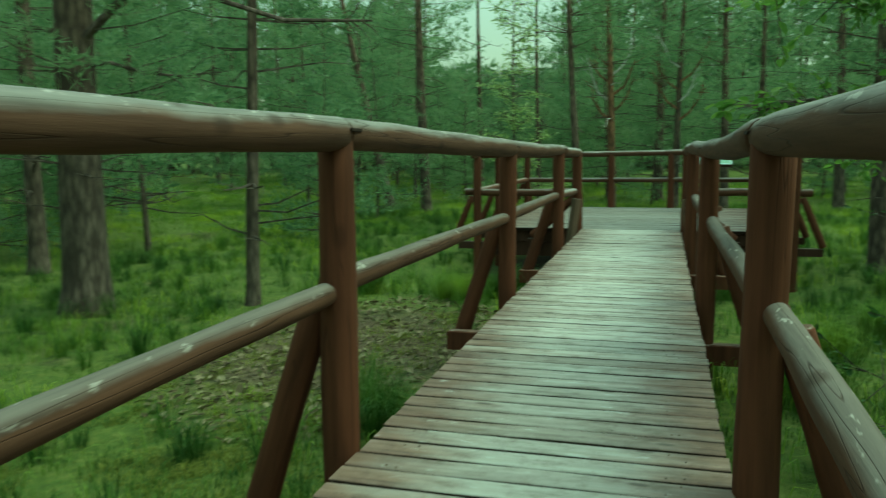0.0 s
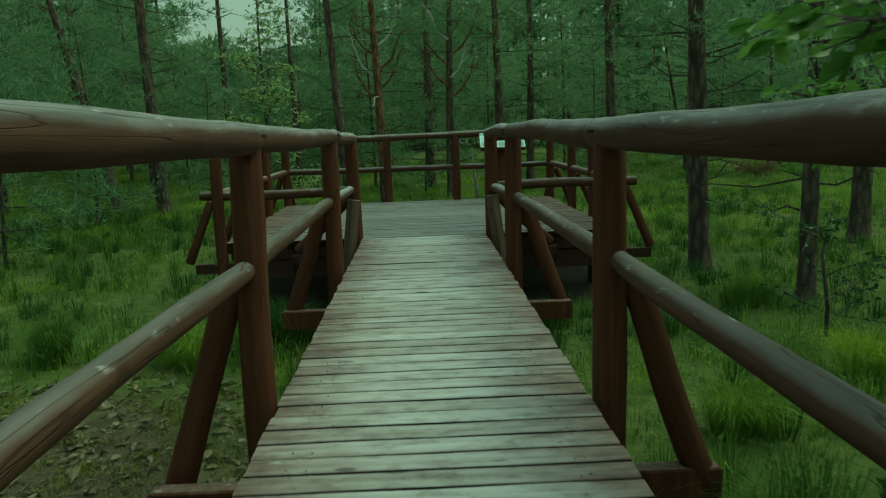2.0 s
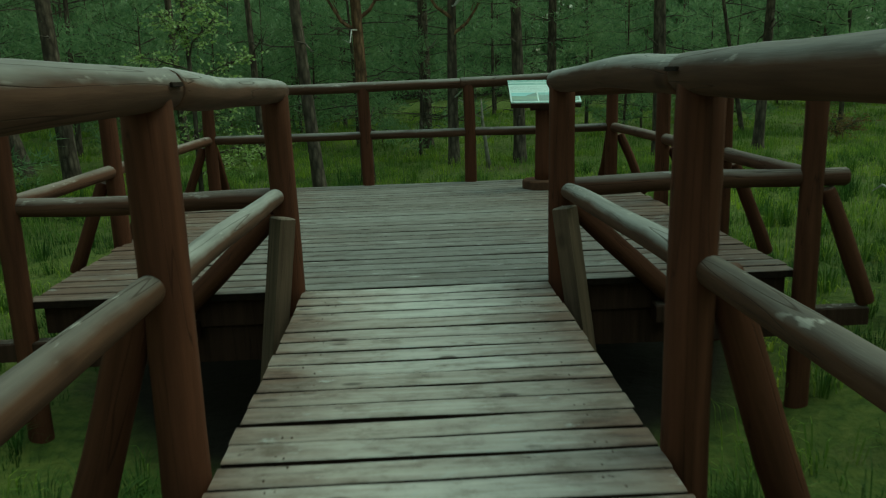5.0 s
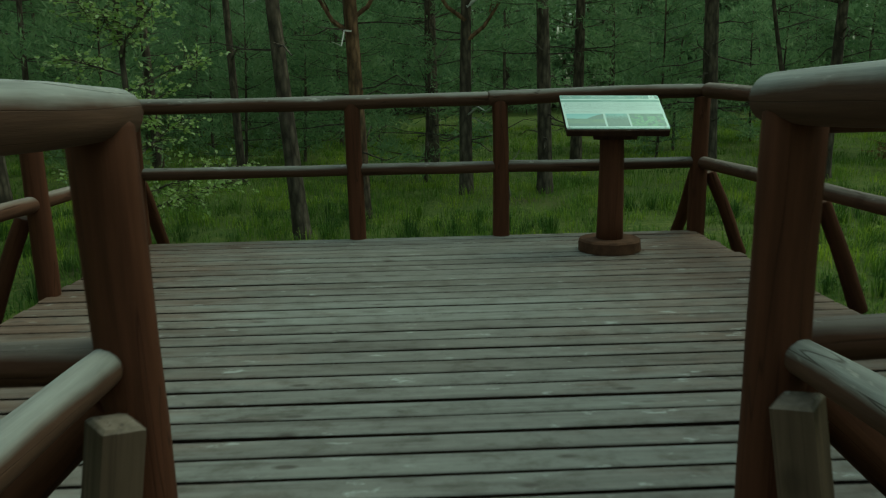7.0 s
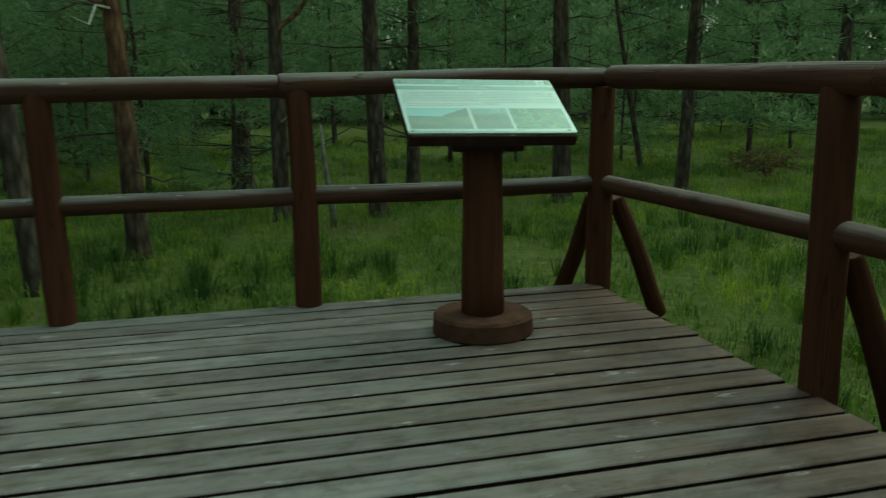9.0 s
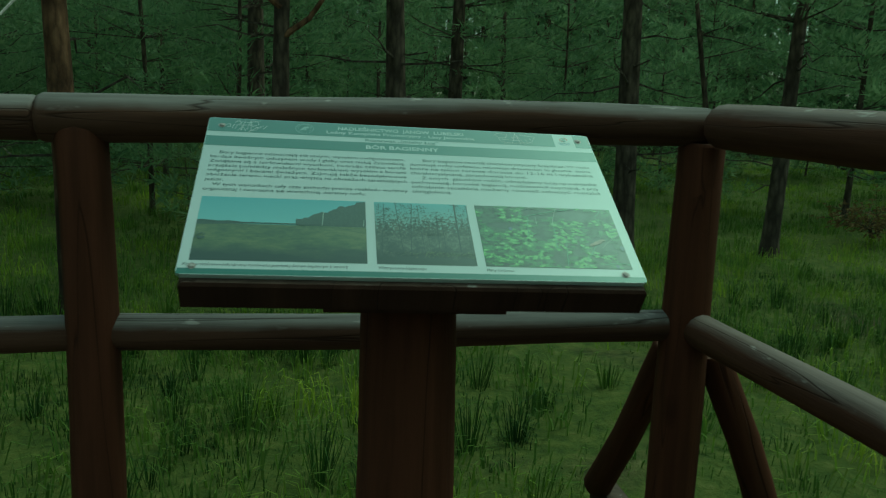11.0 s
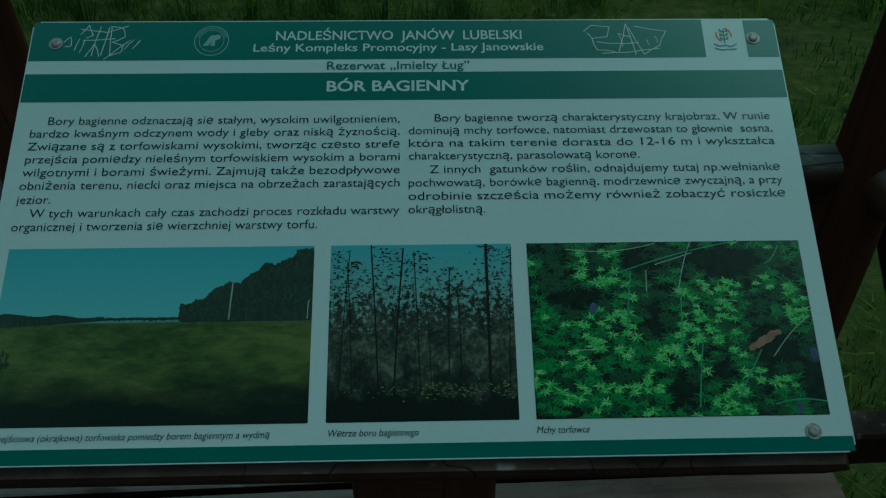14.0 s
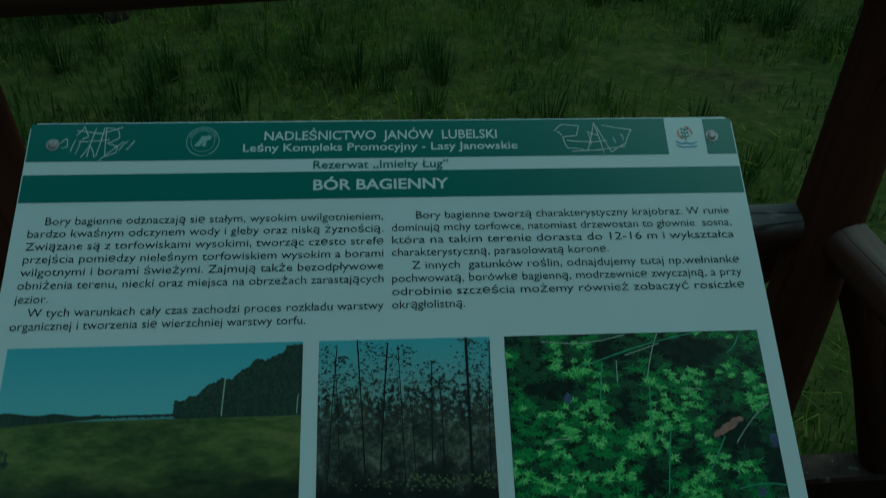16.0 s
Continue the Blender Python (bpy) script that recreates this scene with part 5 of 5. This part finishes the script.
broadleaf("shrub", at(1.45, -9.5), "dark leafy shrub hanging beside the railing", 67, [(rng.uniform(0.15, 0.7), rng.uniform(0, 6.28), rng.uniform(0.4, 0.6), rng.uniform(0.3, 0.9)) for _ in range(9)], 0.06, 16, DARK_LEAF, 0.015, 0.6, 0.9)
broadleaf("shrub", at(2.05, -8.0), "leafy green shrub beside the boardwalk", 68, [(rng.uniform(0.15, 0.8), rng.uniform(0, 6.28), rng.uniform(0.5, 0.8), rng.uniform(0.3, 0.9)) for _ in range(10)], 0.06, 16, DARK_LEAF, 0.015, 0.6, 1.0)
broadleaf("shrub", at(2.7, -7.9), "bushy green shrub under the broadleaf tree", 66, [(rng.uniform(0.2, 1.1), rng.uniform(0, 6.28), rng.uniform(0.5, 0.9), rng.uniform(0.3, 0.9)) for _ in range(11)], 0.06, 14, DARK_LEAF, 0.018, 0.6, 1.3)
broadleaf("shrub", at(1.95, -6.9), "leafy green shrub beside the boardwalk", 62, [(rng.uniform(0.15, 0.7), rng.uniform(0, 6.28), rng.uniform(0.5, 0.8), rng.uniform(0.3, 0.9)) for _ in range(9)], 0.055, 16, DARK_LEAF, 0.015, 0.6, 0.9)
broadleaf("shrub", at(3.1, -2.6), "dark leafy shrub under the pines", 63, [(rng.uniform(0.2, 1.0), rng.uniform(0, 6.28), rng.uniform(0.5, 0.9), rng.uniform(0.2, 0.7)) for _ in range(8)], 0.06, 10, DARK_LEAF, 0.016, 0.6, 1.2)
broadleaf("dead_fern", at(8.9, 12.0), "withered rust-brown fern on the forest floor", 71, [(0.25, rng.uniform(0, 6.28), rng.uniform(0.4, 0.7), rng.uniform(0.5, 1.0)) for _ in range(12)], 0.08, 22, RUST, 0.012, 0.35, 0.6)
broadleaf("birch_tree", at(-2.72, 5.65), "slender young birch with small pale green leaves", 64, [(0.7 + 0.16 * i, rng.uniform(0, 6.28), rng.uniform(0.5, 1.05) * (1.15 - i / 40), rng.uniform(0.2, 0.7)) for i in range(30)], 0.046, 58, BIRCH, 0.028, 0.75, 5.6)

# ---- grass, moss and litter ----


def clear_of_deck(x, y, gap=0.0):
    return not ((abs(x) < DECK + gap and y < 0.2) or (PLATFORM[0] - gap < x < PLATFORM[1] + gap and -gap < y < PLATFORM[3] + gap))


def grass(name, label, seed, tufts, blades, lo, hi, width, area, spread, mat=None, bare=0.12):
    rng = np.random.default_rng(seed)
    v, f = [], []
    done = 0
    while done < tufts:
        x, y = rng.uniform(area[0], area[1]), rng.uniform(area[2], area[3])
        if not clear_of_deck(x, y, 0.02):
            continue
        if abs(x) < 2.2 and -0.7 < y < 4.5 and rng.random() > 0.05:
            done += 1
            continue
        near = math.hypot(x + 2.2, (y + 4.9) / 1.5)
        if near < 1.45 and rng.random() > bare:
            done += 1
            continue
        if noise.noise((x * 0.5, y * 0.5, 21)) + rng.uniform(-0.5, 0.5) < -0.35:
            done += 1
            continue
        z = ground_z(x, y) - 0.02
        n = int(blades * rng.uniform(0.6, 1.4))
        size = rng.uniform(lo, hi)
        for _ in range(n):
            a, out = rng.uniform(0, 6.283), rng.uniform(0.1, 1.0) ** 0.7
            L = size * rng.uniform(0.6, 1.1)
            dx, dy = math.cos(a), math.sin(a)
            bx, by = x + dx * spread * rng.random(), y + dy * spread * rng.random()
            w = width * rng.uniform(0.7, 1.3)
            px, py = -dy * w, dx * w
            r1, h1 = L * 0.28 * out, L * 0.62
            r2, h2 = L * 0.85 * out, L * (1.0 - 0.5 * out)
            b = len(v)
            v += [(bx - px, by - py, z), (bx + px, by + py, z), (bx + dx * r1 + px * 0.8, by + dy * r1 + py * 0.8, z + h1),
                  (bx + dx * r1 - px * 0.8, by + dy * r1 - py * 0.8, z + h1), (bx + dx * r2, by + dy * r2, z + h2)]
            f += [(b, b + 1, b + 2, b + 3), (b + 3, b + 2, b + 4)]
        done += 1
    me = bpy.data.meshes.new(name)
    me.from_pydata(v, [], f)
    me.materials.append(mat or GRASS)
    tagged(part(name, me), label, "grass", kind="stuff")


grass("sedge_tufts", "soft green tufts of sedge beside the boardwalk", 1, 1300, 46, 0.2, 0.46, 0.0026, (-8, 8, -13, 9), 0.07, SEDGE)
grass("moss_grass", "short green grass and moss covering the bog", 2, 8500, 19, 0.06, 0.16, 0.0028, (-9, 9, -12.5, 10), 0.17, SEDGE)
grass("wood_grass", "green grass and bilberry under the distant pines", 3, 8500, 18, 0.1, 0.3, 0.0055, (-20, 20, 4, 26), 0.3)
grass("side_grass", "green grass under the pines beside the path", 4, 5200, 20, 0.1, 0.28, 0.0045, (-16, 16, -10, 12), 0.28)


grass("moss_cushions", "low yellow-green moss among fallen leaves and peat", 5, 800, 50, 0.035, 0.09, 0.0036, (-3.7, -0.9, -8.6, -3.0), 0.12, MOSS, 0.8)
TUSSOCKS = ((-1.37, -1.95), (-1.57, -6.2), (1.53, -1.2), (1.48, -5.5), (-1.95, -2.55), (3.15, -1.15), (-1.25, -6.8), (2.3, -3.6), (1.7, -4.4), (-3.2, -2.2), (1.45, -6.95), (2.9, -3.3), (3.1, -4.2), (-1.6, -3.3), (1.1, -1.7), (-1.15, -1.5))
for i, (x, y) in enumerate(TUSSOCKS):
    grass("grass_tussock", "tall soft tussock of green sedge", 70 + i, 4, 210, 0.36, 0.58, 0.0024, (x - 0.17, x + 0.17, y - 0.17, y + 0.17), 0.13, GRASS if i % 3 else SEDGE)


def litter():
    rng = random.Random(44)
    g = Geo()
    for i in range(2600):
        a, d = rng.uniform(0, 6.28), 1.5 * math.sqrt(rng.random())
        x, y = -2.2 + d * math.cos(a), -4.9 + d * 1.5 * math.sin(a)
        if not clear_of_deck(x, y):
            continue
        leaf(g, Vector((x, y, ground_z(x, y) + rng.uniform(0.0, 0.03))), Vector((rng.gauss(0, 1), rng.gauss(0, 1), rng.gauss(0.1, 0.3))), rng.uniform(0.03, 0.09), rng, rng.uniform(0.25, 0.7))
    tagged(part("leaf_litter", g.mesh("leaf_litter", LITTER)), "brown fallen leaves and chips on bare peat", "leaf litter", kind="stuff")


litter()

# ---- decks: cross-beams, joists and planks ----
rng = random.Random(3)
walkway = thing("boardwalk", None, "weathered grey-brown plank boardwalk on red-brown beams", "boardwalk", "", "structure")
deck = thing("platform", None, "square viewing platform of weathered grey-brown planks", "platform", "", "structure")


def beam(lo, hi, parent, mat=JOIST):
    c = [(a + b) / 2 for a, b in zip(lo, hi)]
    g = Geo()
    g.box([a - k for a, k in zip(lo, c)], [b - k for b, k in zip(hi, c)], 0.008)
    return part("beam", g.mesh("beam", mat), parent, pose(*c))


for y in (-14.9, -11.8, -8.5, -5.2, -1.98):
    beam((-1.2, y - 0.17, -0.44), (1.2, y - 0.075, -0.29), walkway, POST)
for x in (-0.5, 0.5):
    beam((x - 0.06, -16.2, -0.25), (x + 0.06, -0.02, -0.042), walkway)
    for y in POSTS_Y:
        beam((x - 0.07, y - 0.17, -0.29), (x + 0.07, y - 0.07, -0.25), walkway)
for s in (-1, 1):
    beam((s * 1.36 - 0.09, -0.06, -0.25), (s * 1.36 + 0.09, 0.05, -0.15), deck)
    beam((s * 1.36 - 0.04, 0.05, -0.25), (s * 1.36 + 0.04, 0.3, -0.17), deck)
for x in (-1.38, 1.38):
    beam((x - 0.66, 0.1, -0.42), (x + 0.66, 0.14, -0.205), deck)
for y in (0.02, 1.4, 2.75, 4.05):
    beam((-2.12, y + 0.05, -0.2), (2.05, y + 0.17, -0.045), deck)
for y in (0.0, 1.4, 2.72, YF):
    for s in (-1, 1):
        beam((s * 2.27 - 0.22, y - 0.045, -0.32), (s * 2.27 + 0.22, y + 0.045, -0.215), deck)
for x in (-2.15, 2.15):
    beam((x - 0.045, YF + 0.02, -0.32), (x + 0.045, YF + 0.62, -0.215), deck)


def plank_mesh(length, width, seed, wood):
    """A sawn board with slightly uneven edges; its top is at z = 0."""
    r = random.Random(seed)
    g, n, T, c = Geo(), 4, 0.042, 0.004
    rows = []
    for i in range(n + 1):
        x = -length / 2 + length * i / n
        e0, e1 = r.uniform(-0.004, 0.004), r.uniform(-0.004, 0.004)
        dz = r.uniform(-0.0018, 0.0018)
        w = width / 2
        b = len(g.v)
        g.v.extend([(x, -w + e0, -T), (x, -w + e0, -c + dz), (x, -w + e0 + c, dz), (x, w + e1 - c, dz), (x, w + e1, -c + dz), (x, w + e1, -T)])
        rows.append(b)
    for a, b in zip(rows, rows[1:]):
        for k in range(6):
            g.f.append((a + k, a + (k + 1) % 6, b + (k + 1) % 6, b + k)[::-1])
    g.f.append(tuple(rows[0] + k for k in range(6)))
    g.f.append(tuple(rows[-1] + k for k in reversed(range(6))))
    me = g.mesh("plank", wood)
    # side faces: leftover stain, darkened further to paint shade into the gaps
    me.materials.append(GAP_SHADE)
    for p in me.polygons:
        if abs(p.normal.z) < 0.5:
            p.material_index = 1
    return me


PITCH = 0.14
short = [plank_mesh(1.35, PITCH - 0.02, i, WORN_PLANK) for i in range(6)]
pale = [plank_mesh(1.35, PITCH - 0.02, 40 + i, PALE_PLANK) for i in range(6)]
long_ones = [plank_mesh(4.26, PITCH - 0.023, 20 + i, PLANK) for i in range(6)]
NAILS = plain("rusty_nail", (0.16, 0.12, 0.1), 0.6, 0.4, 0.6, 0.3, 200)
y = -0.07
nails = Geo()
while y > -16.2:
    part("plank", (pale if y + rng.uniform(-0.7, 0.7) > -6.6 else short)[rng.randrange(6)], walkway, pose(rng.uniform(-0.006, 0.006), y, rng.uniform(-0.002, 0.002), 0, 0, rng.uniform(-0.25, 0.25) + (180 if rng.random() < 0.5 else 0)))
    if y > -12:
        for x in (-0.52, -0.47, 0.47, 0.52):
            x, yy = x + rng.uniform(-0.015, 0.015), y + rng.choice((-0.035, 0.035)) + rng.uniform(-0.01, 0.01)
            nails.tube([(x, yy, -0.004), (x, yy, 0.0028)], [0.0045, 0.004], 6)
    y -= PITCH
tagged(part("nail_heads", nails.mesh("nail_heads", NAILS), walkway), "dull steel nail heads")
y = 0.07
while y < 4.2:
    part("plank", long_ones[rng.randrange(6)], deck, pose(-0.05 + rng.uniform(-0.018, 0.018), y, 0.004 + rng.uniform(-0.002, 0.002), 0, 0, rng.uniform(-0.12, 0.12) + (180 if rng.random() < 0.5 else 0)))
    y += PITCH
